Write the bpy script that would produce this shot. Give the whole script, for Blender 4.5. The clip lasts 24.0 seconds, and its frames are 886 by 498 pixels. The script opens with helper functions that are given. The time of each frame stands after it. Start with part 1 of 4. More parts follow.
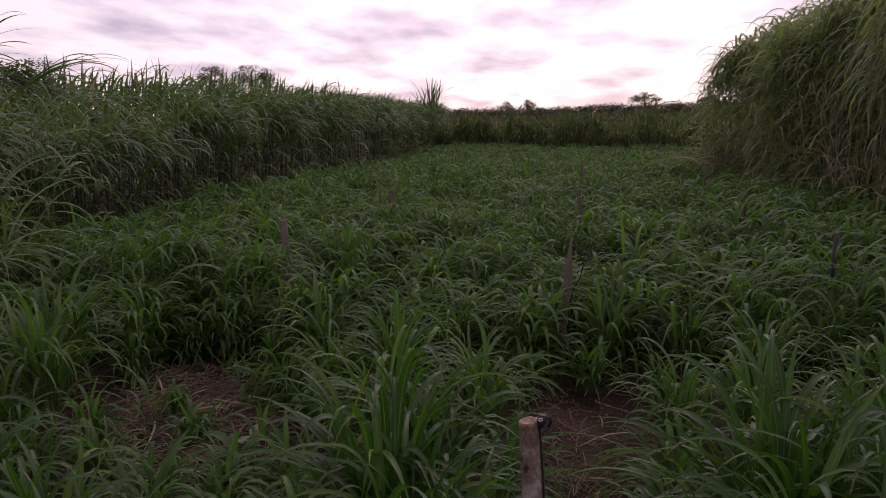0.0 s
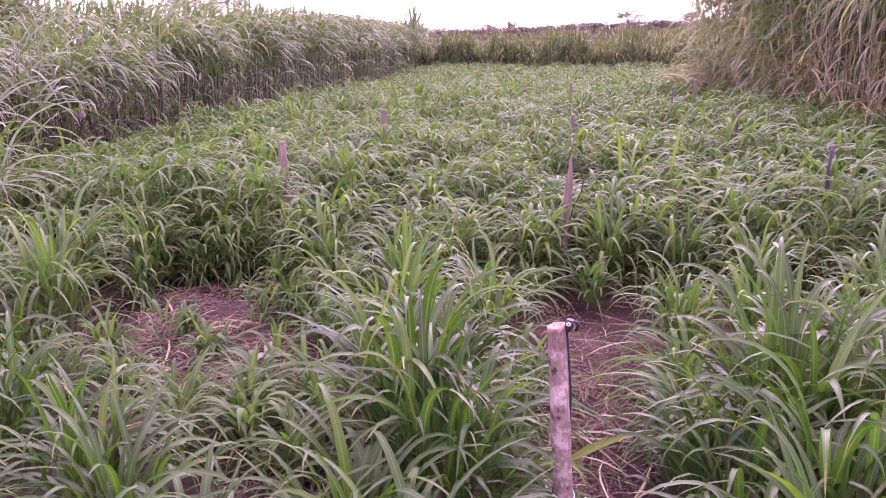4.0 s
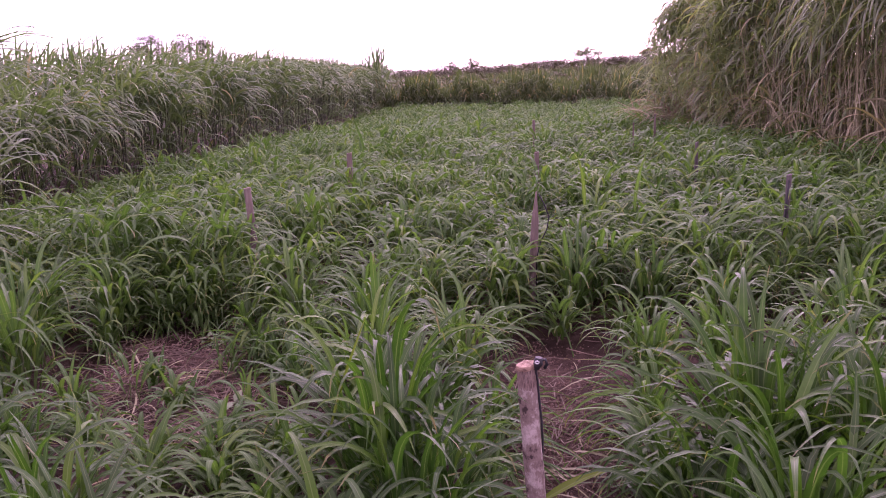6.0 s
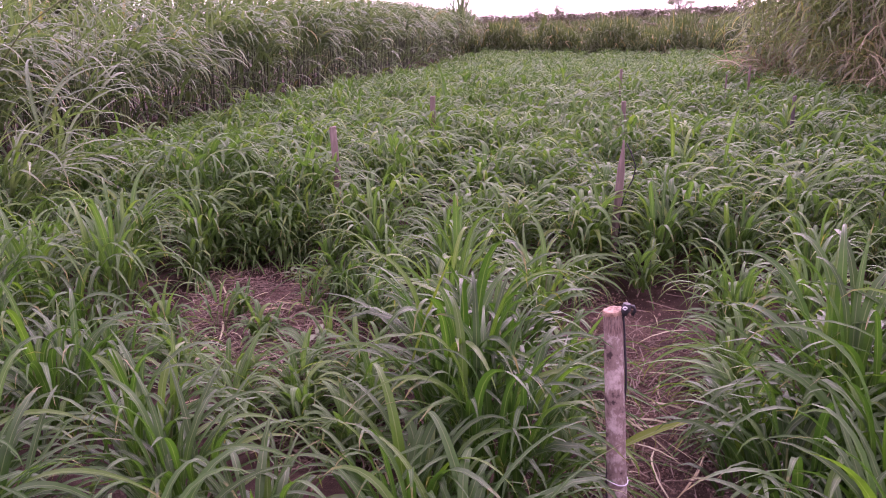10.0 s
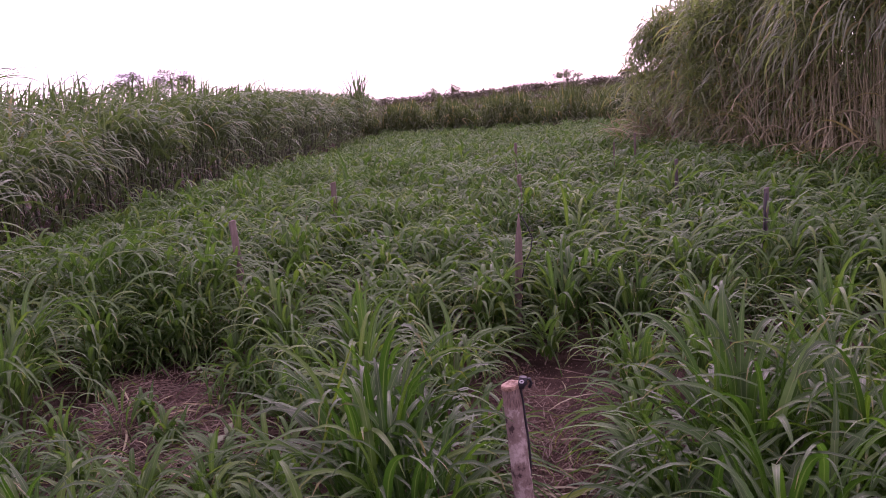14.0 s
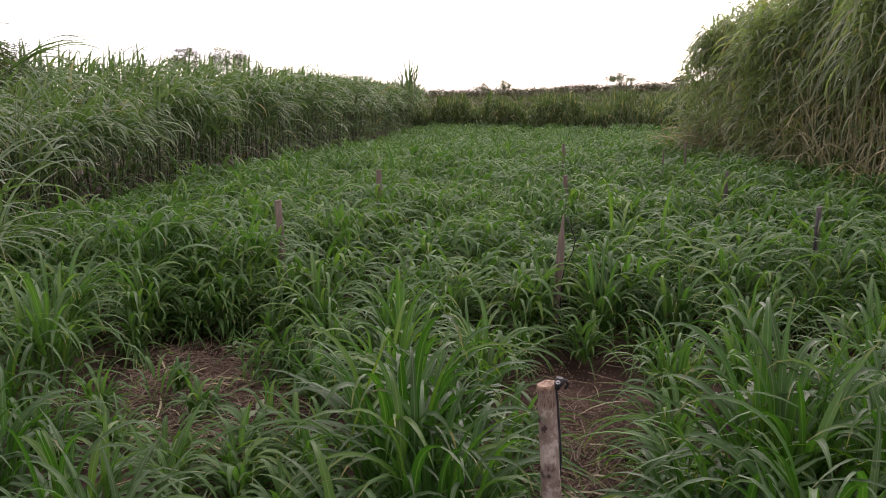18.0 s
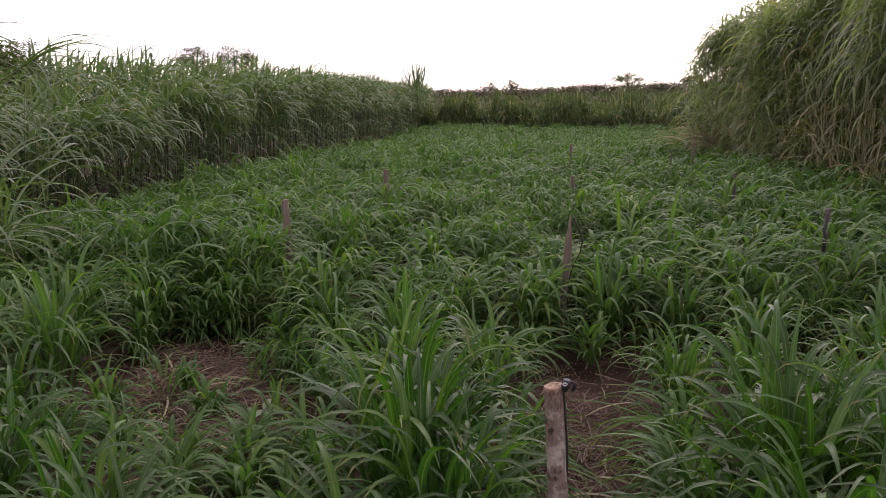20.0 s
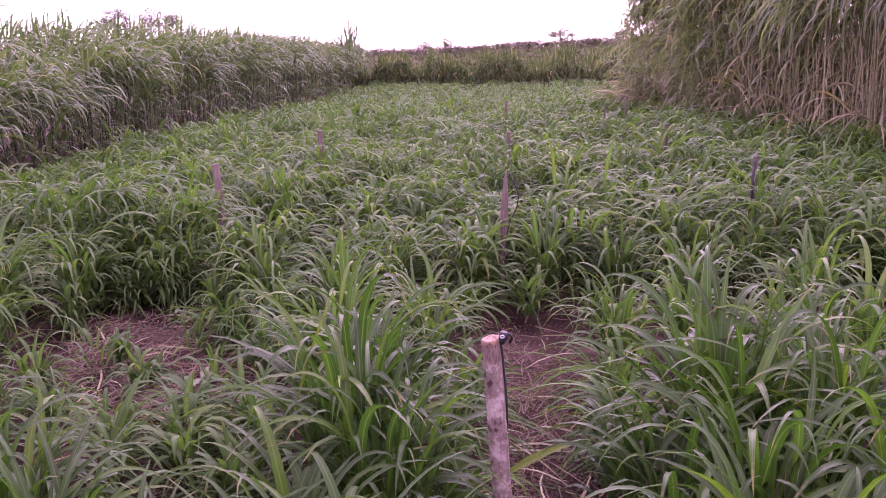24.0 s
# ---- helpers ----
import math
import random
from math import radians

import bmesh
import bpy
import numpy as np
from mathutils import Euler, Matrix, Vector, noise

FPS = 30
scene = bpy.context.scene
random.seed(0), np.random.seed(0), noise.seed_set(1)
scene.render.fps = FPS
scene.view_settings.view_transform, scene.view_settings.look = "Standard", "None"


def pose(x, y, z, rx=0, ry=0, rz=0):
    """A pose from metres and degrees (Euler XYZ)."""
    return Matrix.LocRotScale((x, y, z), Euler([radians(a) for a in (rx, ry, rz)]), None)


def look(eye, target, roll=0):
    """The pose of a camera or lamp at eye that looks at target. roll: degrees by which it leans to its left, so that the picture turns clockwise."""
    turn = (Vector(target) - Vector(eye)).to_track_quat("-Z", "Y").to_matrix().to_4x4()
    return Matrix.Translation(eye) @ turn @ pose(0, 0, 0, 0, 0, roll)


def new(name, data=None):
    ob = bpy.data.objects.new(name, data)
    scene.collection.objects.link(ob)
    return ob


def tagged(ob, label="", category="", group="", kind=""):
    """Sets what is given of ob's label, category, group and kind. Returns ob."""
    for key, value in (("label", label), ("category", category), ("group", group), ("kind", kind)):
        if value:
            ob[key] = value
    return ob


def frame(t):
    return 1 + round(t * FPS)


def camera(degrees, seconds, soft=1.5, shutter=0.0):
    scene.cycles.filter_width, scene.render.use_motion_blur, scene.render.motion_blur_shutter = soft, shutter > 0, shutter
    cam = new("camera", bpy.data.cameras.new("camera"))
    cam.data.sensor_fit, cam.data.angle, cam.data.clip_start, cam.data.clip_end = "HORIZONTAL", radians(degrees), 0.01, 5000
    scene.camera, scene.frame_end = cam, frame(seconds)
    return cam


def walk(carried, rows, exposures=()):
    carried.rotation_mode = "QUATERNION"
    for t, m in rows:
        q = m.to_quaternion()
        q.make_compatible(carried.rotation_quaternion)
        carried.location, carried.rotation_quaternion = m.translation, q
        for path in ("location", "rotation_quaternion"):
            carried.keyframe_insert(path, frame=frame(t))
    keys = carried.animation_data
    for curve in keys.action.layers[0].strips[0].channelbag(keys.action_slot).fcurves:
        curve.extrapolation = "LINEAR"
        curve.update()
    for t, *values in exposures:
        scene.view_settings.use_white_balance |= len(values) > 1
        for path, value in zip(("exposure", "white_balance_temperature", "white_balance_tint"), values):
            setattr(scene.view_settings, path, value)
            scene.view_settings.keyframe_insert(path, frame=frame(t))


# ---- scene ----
cam = camera(57.5, 24.0, 1.0)
PATH = [
    (0, (0.087, 0.082, 1.518), (-0.078, 2.05, 1.201), -0.0),
    (0.2, (0.061, 0.066, 1.524), (-0.105, 2.027, 1.167), -1.6),
    (0.5, (0.01, 0.042, 1.528), (-0.052, 2.006, 1.158), -1.6),
    (1, (-0.027, 0.039, 1.516), (-0.087, 1.996, 1.106), -0.1),
    (1.5, (-0.004, 0.049, 1.51), (-0.04, 2.003, 1.085), -0.4),
    (3.5, (-0.023, 0.031, 1.496), (-0.061, 1.958, 0.961), 0.0),
    (4, (-0.029, 0.021, 1.5), (-0.149, 1.953, 0.997), -0.7),
    (4.5, (-0.041, 0.021, 1.5), (-0.194, 1.948, 0.984), -0.8),
    (5, (-0.039, 0.015, 1.505), (-0.204, 1.949, 1.023), -1.5),
    (5.5, (-0.024, 0.01, 1.511), (-0.123, 1.964, 1.095), -1.6),
    (6, (-0.017, 0.015, 1.51), (-0.062, 1.971, 1.099), -2.2),
    (6.5, (-0.053, 0.004, 1.513), (-0.208, 1.954, 1.093), -2.1),
    (7, (-0.055, -0.002, 1.504), (-0.294, 1.938, 1.079), -1.8),
    (7.5, (-0.063, 0.028, 1.508), (-0.224, 1.971, 1.064), -1.2),
    (8, (-0.066, 0.015, 1.507), (-0.211, 1.96, 1.063), -1.7),
    (8.5, (-0.058, 0.006, 1.495), (-0.234, 1.943, 1.029), -1.7),
    (9, (-0.046, 0.012, 1.488), (-0.217, 1.943, 0.998), -1.7),
    (9.5, (-0.063, 0.014, 1.483), (-0.298, 1.928, 0.953), -0.8),
    (11.5, (-0.012, 0.012, 1.503), (-0.082, 1.946, 1.0), -1.4),
    (12, (0.004, -0.003, 1.51), (0.062, 1.939, 1.036), -1.4),
    (12.5, (0.019, 0.007, 1.5), (0.141, 1.925, 0.949), -3.4),
    (13, (0.015, 0.004, 1.514), (0.155, 1.936, 1.018), -3.7),
    (13.5, (0.011, -0.003, 1.514), (0.089, 1.951, 1.098), -4.2),
    (14, (0.001, -0.026, 1.516), (-0.011, 1.943, 1.164), -4.2),
    (14.5, (-0.014, 0.002, 1.503), (-0.093, 1.97, 1.153), -4.2),
    (15, (-0.016, 0.017, 1.497), (-0.075, 1.977, 1.105), -0.1),
    (15.5, (-0.009, 0.016, 1.499), (0.015, 1.976, 1.1), -0.7),
    (16, (0.003, -0.029, 1.514), (0.084, 1.943, 1.191), -0.9),
    (16.5, (-0.006, -0.016, 1.498), (0.052, 1.953, 1.152), -0.4),
    (17, (0.002, -0.019, 1.509), (0.001, 1.947, 1.143), -0.0),
    (17.5, (-0.014, -0.016, 1.506), (-0.09, 1.945, 1.117), 0.2),
    (18, (-0.019, -0.02, 1.51), (-0.126, 1.944, 1.148), -0.3),
    (18.5, (-0.03, -0.022, 1.519), (-0.155, 1.95, 1.211), 0.4),
    (20.5, (-0.014, -0.009, 1.512), (-0.127, 1.951, 1.126), -0.6),
    (21, (-0.005, 0.003, 1.507), (-0.088, 1.961, 1.109), -1.5),
    (21.5, (0.004, 0.009, 1.491), (-0.048, 1.967, 1.091), -0.9),
    (22, (-0.001, 0.004, 1.502), (0.031, 1.957, 1.071), -0.6),
    (22.5, (0.0, 0.006, 1.5), (0.019, 1.966, 1.104), -2.0),
    (23, (-0.002, 0.006, 1.495), (0.07, 1.964, 1.095), -1.7),
    (23.5, (0.006, 0.008, 1.497), (0.093, 1.96, 1.069), -1.7),
    (24, (-0.002, 0.011, 1.494), (0.02, 1.957, 1.034), -1.4),
]
# the camera's own exposure and white balance as they drift: seconds, stops, tint
EXPOSE = [(0, -0.95, 26), (0.5, -0.3, 20), (1, 0.38, 16), (1.5, 0.75, 24), (3.5, 1.80, 76), (4, 1.85, 80), (5, 1.80, 76), (6, 0.95, 68), (7, 0.85, 64), (8, 1.08, 70), (9, 1.6, 80), (9.5, 1.35, 66), (11.5, 1.6, 74),
          (12, 1.65, 80), (12.5, 1.5, 78), (13, 1.9, 78), (13.5, 1.0, 60), (14, 0.44, 62), (14.5, 0.1, 20), (15, 0.28, 8), (15.5, 0.45, 20), (16, 0.25, 60), (16.5, 0.1, 20), (17, 0.14, 10), (17.5, 0.3, 10),
          (18, 0.48, 14), (18.5, -0.5, 16), (20.5, 0.4, 20), (21, 0.43, 24), (22, 1.05, 58), (23, 0.72, 62), (23.5, 1.0, 62), (24, 1.3, 76)]
walk(cam, [(t, look(eye, target, roll)) for t, eye, target, roll in PATH], [(t, e + 0.16, 6500 - 5.5 * w, 7 + 1.14 * w) for t, e, w in EXPOSE])

# ---- light ----
SUN_ELEV, SUN_AZ = 28.0, 16.0
world = bpy.data.worlds.new("overcast_sky")
scene.world = world
world.use_nodes = True
wn, wl = world.node_tree.nodes, world.node_tree.links
wn.clear()


def wnode(kind, **values):
    n = wn.new(kind)
    for k, v in values.items():
        n.inputs[k].default_value = v
    return n


sky = wn.new("ShaderNodeTexSky")
sky.sky_type, sky.sun_disc = "NISHITA", False
sky.sun_elevation, sky.sun_rotation = radians(SUN_ELEV), radians(SUN_AZ)
sky_dim = wn.new("ShaderNodeVectorMath")
sky_dim.operation = "SCALE"
sky_dim.inputs["Scale"].default_value = 0.10
wl.new(sky.outputs[0], sky_dim.inputs[0])
# a cloud layer laid out flat overhead: bands close up towards the horizon
coord = wn.new("ShaderNodeTexCoord")
split = wn.new("ShaderNodeSeparateXYZ")
wl.new(coord.outputs["Generated"], split.inputs[0])
lift = wn.new("ShaderNodeMath")
lift.operation, lift.inputs[1].default_value = "ADD", 0.10
wl.new(split.outputs["Z"], lift.inputs[0])
floor_z = wn.new("ShaderNodeMath")
floor_z.operation, floor_z.inputs[1].default_value = "MAXIMUM", 0.05
wl.new(lift.outputs[0], floor_z.inputs[0])
plane = wn.new("ShaderNodeVectorMath")
plane.operation = "DIVIDE"
wl.new(coord.outputs["Generated"], plane.inputs[0])
wl.new(floor_z.outputs[0], plane.inputs[1])
flat = wn.new("ShaderNodeVectorMath")
flat.operation, flat.inputs[1].default_value = "MULTIPLY", (1.0, 0.55, 0.0)
wl.new(plane.outputs[0], flat.inputs[0])
puffs = wnode("ShaderNodeTexNoise", Scale=1.7, Detail=4.0, Roughness=0.5)
wl.new(flat.outputs[0], puffs.inputs["Vector"])
banks = wn.new("ShaderNodeValToRGB")
banks.color_ramp.elements[0].position, banks.color_ramp.elements[0].color = 0.33, (0.50, 0.44, 0.49, 1)
banks.color_ramp.elements[1].position, banks.color_ramp.elements[1].color = 0.53, (1.0, 0.92, 0.84, 1)
e = banks.color_ramp.elements.new(0.45)
e.color = (0.78, 0.71, 0.71, 1)
wl.new(puffs.outputs[0], banks.inputs[0])
veil = wn.new("ShaderNodeMix")
veil.data_type = "RGBA"
veil.inputs["Factor"].default_value = 0.86
wl.new(sky_dim.outputs[0], veil.inputs["A"])
wl.new(banks.outputs[0], veil.inputs["B"])
# the low sun behind the cloud: brightest ahead and low, greyer overhead and behind
toward = wn.new("ShaderNodeVectorMath")
toward.operation = "DOT_PRODUCT"
toward.inputs[1].default_value = (math.sin(radians(SUN_AZ)) * 0.97, math.cos(radians(SUN_AZ)) * 0.97, 0.24)
wl.new(coord.outputs["Generated"], toward.inputs[0])
glow = wn.new("ShaderNodeMapRange")
glow.interpolation_type = "SMOOTHSTEP"
for key, v in (("From Min", -0.3), ("From Max", 0.95), ("To Min", 0.95), ("To Max", 1.95)):
    glow.inputs[key].default_value = v
wl.new(toward.outputs["Value"], glow.inputs["Value"])
back = wnode("ShaderNodeBackground", Strength=1.0)
wl.new(glow.outputs[0], back.inputs["Strength"])
wl.new(veil.outputs["Result"], back.inputs["Color"])
wl.new(back.outputs[0], wn.new("ShaderNodeOutputWorld").inputs[0])

sun_data = bpy.data.lights.new("sun", "SUN")
sun_data.energy, sun_data.angle, sun_data.color = 0.8, radians(25), (1.0, 0.93, 0.84)
sun = new("sun", sun_data)
sun.matrix_world = look((0, 0, 30), Vector((0, 0, 30)) - Vector((
    math.sin(radians(SUN_AZ)) * math.cos(radians(SUN_ELEV)), math.cos(radians(SUN_AZ)) * math.cos(radians(SUN_ELEV)),
    math.sin(radians(SUN_ELEV)))))

# ---- materials ----


def material(name):
    m = bpy.data.materials.new(name)
    m.use_nodes = True
    nt = m.node_tree
    return m, nt.nodes, nt.links, nt.nodes["Principled BSDF"], nt.nodes["Material Output"]


def ramp(nodes, stops):
    r = nodes.new("ShaderNodeValToRGB")
    el = r.color_ramp.elements
    el[0].position, el[0].color = stops[0][0], (*stops[0][1], 1)
    el[1].position, el[1].color = stops[-1][0], (*stops[-1][1], 1)
    for p, c in stops[1:-1]:
        el.new(p).color = (*c, 1)
    return r


def math_node(nodes, links, op, a, b=None, c=None):
    n = nodes.new("ShaderNodeMath")
    n.operation = op
    for i, v in enumerate((a, b, c)):
        if v is None:
            continue
        if isinstance(v, (int, float)):
            n.inputs[i].default_value = v
        else:
            links.new(v, n.inputs[i])
    return n.outputs[0]


def mix_colour(nodes, links, fac, a, b, blend="MIX"):
    n = nodes.new("ShaderNodeMix")
    n.data_type, n.blend_type = "RGBA", blend
    for key, v in (("Factor", fac), ("A", a), ("B", b)):
        if isinstance(v, (int, float)):
            n.inputs[key].default_value = v
        elif isinstance(v, tuple):
            n.inputs[key].default_value = (*v, 1)
        else:
            links.new(v, n.inputs[key])
    return n.outputs["Result"]


def noise_node(nodes, links, scale, detail=4.0, rough=0.55, vector=None):
    n = nodes.new("ShaderNodeTexNoise")
    n.inputs["Scale"].default_value, n.inputs["Detail"].default_value, n.inputs["Roughness"].default_value = scale, detail, rough
    if vector is not None:
        links.new(vector, n.inputs["Vector"])
    return n.outputs[0]


def leaf_material(name, tones, dry, through_light=0.3, rough=0.46, single=False, gloss=0.42):
    """A grass blade: tone by blade, pale midrib, fine veins, a dry tip on some blades, light through the blade."""
    m, n, l, p, out = material(name)
    if single:
        rnd = n.new("ShaderNodeObjectInfo").outputs["Random"]
    else:
        rnd = n.new("ShaderNodeNewGeometry").outputs["Random Per Island"]
    uv = n.new("ShaderNodeUVMap")
    sep = n.new("ShaderNodeSeparateXYZ")
    l.new(uv.outputs[0], sep.inputs[0])
    tone = ramp(n, tones)
    l.new(rnd, tone.inputs[0])
    geo = n.new("ShaderNodeNewGeometry")
    patch = noise_node(n, l, 1.3, 3.0, 0.5, geo.outputs["Position"])
    col = mix_colour(n, l, 0.38, tone.outputs[0], mix_colour(n, l, patch, tones[0][1], tones[-1][1]))
    blotch = noise_node(n, l, 55.0, 3.0, 0.6, geo.outputs["Position"])
    col = mix_colour(n, l, math_node(n, l, "MULTIPLY", blotch, 0.35), col, tuple(c * 0.6 for c in tones[0][1]))
    rib = math_node(n, l, "LESS_THAN", math_node(n, l, "ABSOLUTE", math_node(n, l, "SUBTRACT", sep.outputs["X"], 0.5)), 0.055)
    col = mix_colour(n, l, math_node(n, l, "MULTIPLY", rib, 0.22), col, (0.30, 0.36, 0.20))
    wither = math_node(n, l, "MULTIPLY", math_node(n, l, "SUBTRACT", math_node(n, l, "ADD", sep.outputs["Y"], math_node(n, l, "MULTIPLY", blotch, 0.3)), 1.0), 6.0)
    some = math_node(n, l, "GREATER_THAN", math_node(n, l, "FRACT", math_node(n, l, "MULTIPLY", rnd, 17.0)), 0.55)
    wither = math_node(n, l, "MULTIPLY", wither, some)
    cl = n.new("ShaderNodeClamp")
    l.new(wither, cl.inputs[0])
    col = mix_colour(n, l, math_node(n, l, "MULTIPLY", cl.outputs[0], 0.8), col, (0.33, 0.25, 0.13))
    gone = math_node(n, l, "GREATER_THAN", math_node(n, l, "FRACT", math_node(n, l, "MULTIPLY", rnd, 41.0)), 1.0 - dry)
    col = mix_colour(n, l, math_node(n, l, "MULTIPLY", gone, 0.75), col, (0.34, 0.27, 0.15))
    l.new(col, p.inputs["Base Color"])
    p.inputs["Roughness"].default_value = rough
    p.inputs["Specular IOR Level"].default_value = gloss
    veins = math_node(n, l, "SINE", math_node(n, l, "MULTIPLY", sep.outputs["X"], 75.0))
    b = n.new("ShaderNodeBump")
    b.inputs["Strength"].default_value, b.inputs["Distance"].default_value = 0.25, 0.001
    l.new(veins, b.inputs["Height"])
    l.new(b.outputs[0], p.inputs["Normal"])
    tr = n.new("ShaderNodeBsdfTranslucent")
    l.new(mix_colour(n, l, 1.0, col, (1.22, 1.50, 0.50), "MULTIPLY"), tr.inputs[0])
    mx = n.new("ShaderNodeMixShader")
    mx.inputs[0].default_value = through_light
    l.new(p.outputs[0], mx.inputs[1])
    l.new(tr.outputs[0], mx.inputs[2])
    l.new(mx.outputs[0], out.inputs["Surface"])
    return m


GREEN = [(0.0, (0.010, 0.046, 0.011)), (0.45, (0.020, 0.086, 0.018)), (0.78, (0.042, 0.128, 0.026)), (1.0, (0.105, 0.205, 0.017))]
# same grass as GREEN, paled in colour to stand in for haze farther off
FIELD_HAZED = [(0.0, (0.027, 0.082, 0.026)), (0.45, (0.054, 0.142, 0.045)), (0.78, (0.091, 0.195, 0.063)), (1.0, (0.168, 0.260, 0.052))]
TALL = [(0.0, (0.045, 0.095, 0.042)), (0.5, (0.10, 0.17, 0.075)), (1.0, (0.21, 0.27, 0.15))]
CANE = [(0.0, (0.105, 0.145, 0.090)), (0.5, (0.205, 0.250, 0.160)), (1.0, (0.36, 0.40, 0.28))]
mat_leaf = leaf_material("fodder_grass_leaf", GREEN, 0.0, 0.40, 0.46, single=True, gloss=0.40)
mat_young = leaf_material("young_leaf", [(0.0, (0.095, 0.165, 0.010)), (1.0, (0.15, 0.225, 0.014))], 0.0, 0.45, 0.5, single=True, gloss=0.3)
mat_leaf_hazed = leaf_material("fodder_grass_leaf_hazed", FIELD_HAZED, 0.0, 0.38, 0.52, single=True, gloss=0.34)
mat_field = leaf_material("fodder_grass_field", FIELD_HAZED, 0.0, 0.38, 0.62, gloss=0.28)
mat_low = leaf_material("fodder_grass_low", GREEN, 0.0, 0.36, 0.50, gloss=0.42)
mat_tall = leaf_material("tall_grass_leaf", TALL, 0.02, 0.30, 0.55, gloss=0.30)
mat_tall_one = leaf_material("tall_grass_leaf_single", TALL, 0.02, single=True)
mat_cane = leaf_material("cane_grass_leaf", CANE, 0.09, 0.55)
mat_far = leaf_material("far_grass_leaf", [(0.0, (0.050, 0.080, 0.042)), (1.0, (0.115, 0.145, 0.075))], 0.05, 0.3, 0.7, gloss=0.15)
mat_dry = leaf_material("dry_leaf", [(0.0, (0.17, 0.145, 0.075)), (0.6, (0.29, 0.265, 0.15)), (1.0, (0.40, 0.38, 0.25))], 0.2, 0.2, 0.6)
mat_dry_one = leaf_material("dry_leaf_single", [(0.0, (0.20, 0.17, 0.09)), (0.6, (0.33, 0.30, 0.18)), (1.0, (0.42, 0.40, 0.28))], 0.2, 0.2, 0.6, single=True)
# lighter than the scrub leaf: the lift of haze is painted into the tones
mat_shrub_hazed = leaf_material("shrub_leaf_hazed", [(0.0, (0.07, 0.095, 0.055)), (1.0, (0.15, 0.17, 0.10))], 0.0, 0.4, 0.6)
mat_scrub = leaf_material("scrub_leaf", [(0.0, (0.050, 0.058, 0.034)), (0.6, (0.085, 0.086, 0.050)), (1.0, (0.13, 0.105, 0.07))], 0.0, 0.2, 0.8)


def grainy(name, stops, scale, rough, bump, dist, stretch=(1, 1, 1), fine=8.0, metal=0.0):
    m, n, l, p, out = material(name)
    tc = n.new("ShaderNodeTexCoord")
    mp = n.new("ShaderNodeMapping")
    mp.inputs["Scale"].default_value = stretch
    l.new(tc.outputs["Object"], mp.inputs[0])
    a = noise_node(n, l, scale, 5.0, 0.6, mp.outputs[0])
    b = noise_node(n, l, scale * fine, 4.0, 0.65, mp.outputs[0])
    both = math_node(n, l, "ADD", math_node(n, l, "MULTIPLY", a, 0.65), math_node(n, l, "MULTIPLY", b, 0.35))
    r = ramp(n, stops)
    l.new(both, r.inputs[0])
    l.new(r.outputs[0], p.inputs["Base Color"])
    p.inputs["Roughness"].default_value, p.inputs["Metallic"].default_value = rough, metal
    bp = n.new("ShaderNodeBump")
    bp.inputs["Strength"].default_value, bp.inputs["Distance"].default_value = bump, dist
    l.new(both, bp.inputs["Height"])
    l.new(bp.outputs[0], p.inputs["Normal"])
    return m


mat_soil = grainy("red_soil", [(0.34, (0.026, 0.016, 0.013)), (0.5, (0.066, 0.042, 0.032)), (0.64, (0.140, 0.096, 0.074))], 2.8, 0.95, 1.0, 0.04, fine=75)
# beyond the planted field the soil is hidden under short dry growth
n_, l_ = mat_soil.node_tree.nodes, mat_soil.node_tree.links
spot_xyz = n_.new("ShaderNodeSeparateXYZ")
l_.new(n_.new("ShaderNodeNewGeometry").outputs["Position"], spot_xyz.inputs[0])
beyond = n_.new("ShaderNodeMapRange")
for key, v in (("From Min", 36.0), ("From Max", 50.0)):
    beyond.inputs[key].default_value = v
l_.new(spot_xyz.outputs["Y"], beyond.inputs["Value"])
aside = n_.new("ShaderNodeMapRange")
for key, v in (("From Min", 9.0), ("From Max", 13.0)):
    aside.inputs[key].default_value = v
l_.new(math_node(n_, l_, "ABSOLUTE", spot_xyz.outputs["X"]), aside.inputs["Value"])
covered = math_node(n_, l_, "MAXIMUM", beyond.outputs[0], aside.outputs[0])
turf = ramp(n_, [(0.35, (0.028, 0.034, 0.016)), (0.65, (0.060, 0.062, 0.030))])
l_.new(noise_node(n_, l_, 0.35, 5.0, 0.7), turf.inputs[0])
soil_bsdf = n_["Principled BSDF"]
soil_col = soil_bsdf.inputs["Base Color"].links[0].from_socket
l_.new(mix_colour(n_, l_, covered, soil_col, turf.outputs[0]), soil_bsdf.inputs["Base Color"])
soil_bsdf.inputs["Specular IOR Level"].default_value = 0.15
mat_clod = grainy("soil_clod", [(0.3, (0.075, 0.047, 0.036)), (0.5, (0.155, 0.100, 0.076)), (0.7, (0.30, 0.21, 0.16))], 70, 0.95, 0.5, 0.01)
mat_straw = grainy("straw", [(0.3, (0.07, 0.048, 0.036)), (0.55, (0.17, 0.125, 0.088)), (0.75, (0.40, 0.32, 0.23))], 3, 0.75, 0.2, 0.002)
mat_bark = grainy("stake_bark", [(0.40, (0.040, 0.027, 0.023)), (0.44, (0.16, 0.118, 0.10)), (0.52, (0.21, 0.165, 0.14)), (0.545, (0.30, 0.255, 0.225)), (0.62, (0.40, 0.35, 0.315))], 17, 0.9, 1.0, 0.010, (1, 1, 0.75), 5)
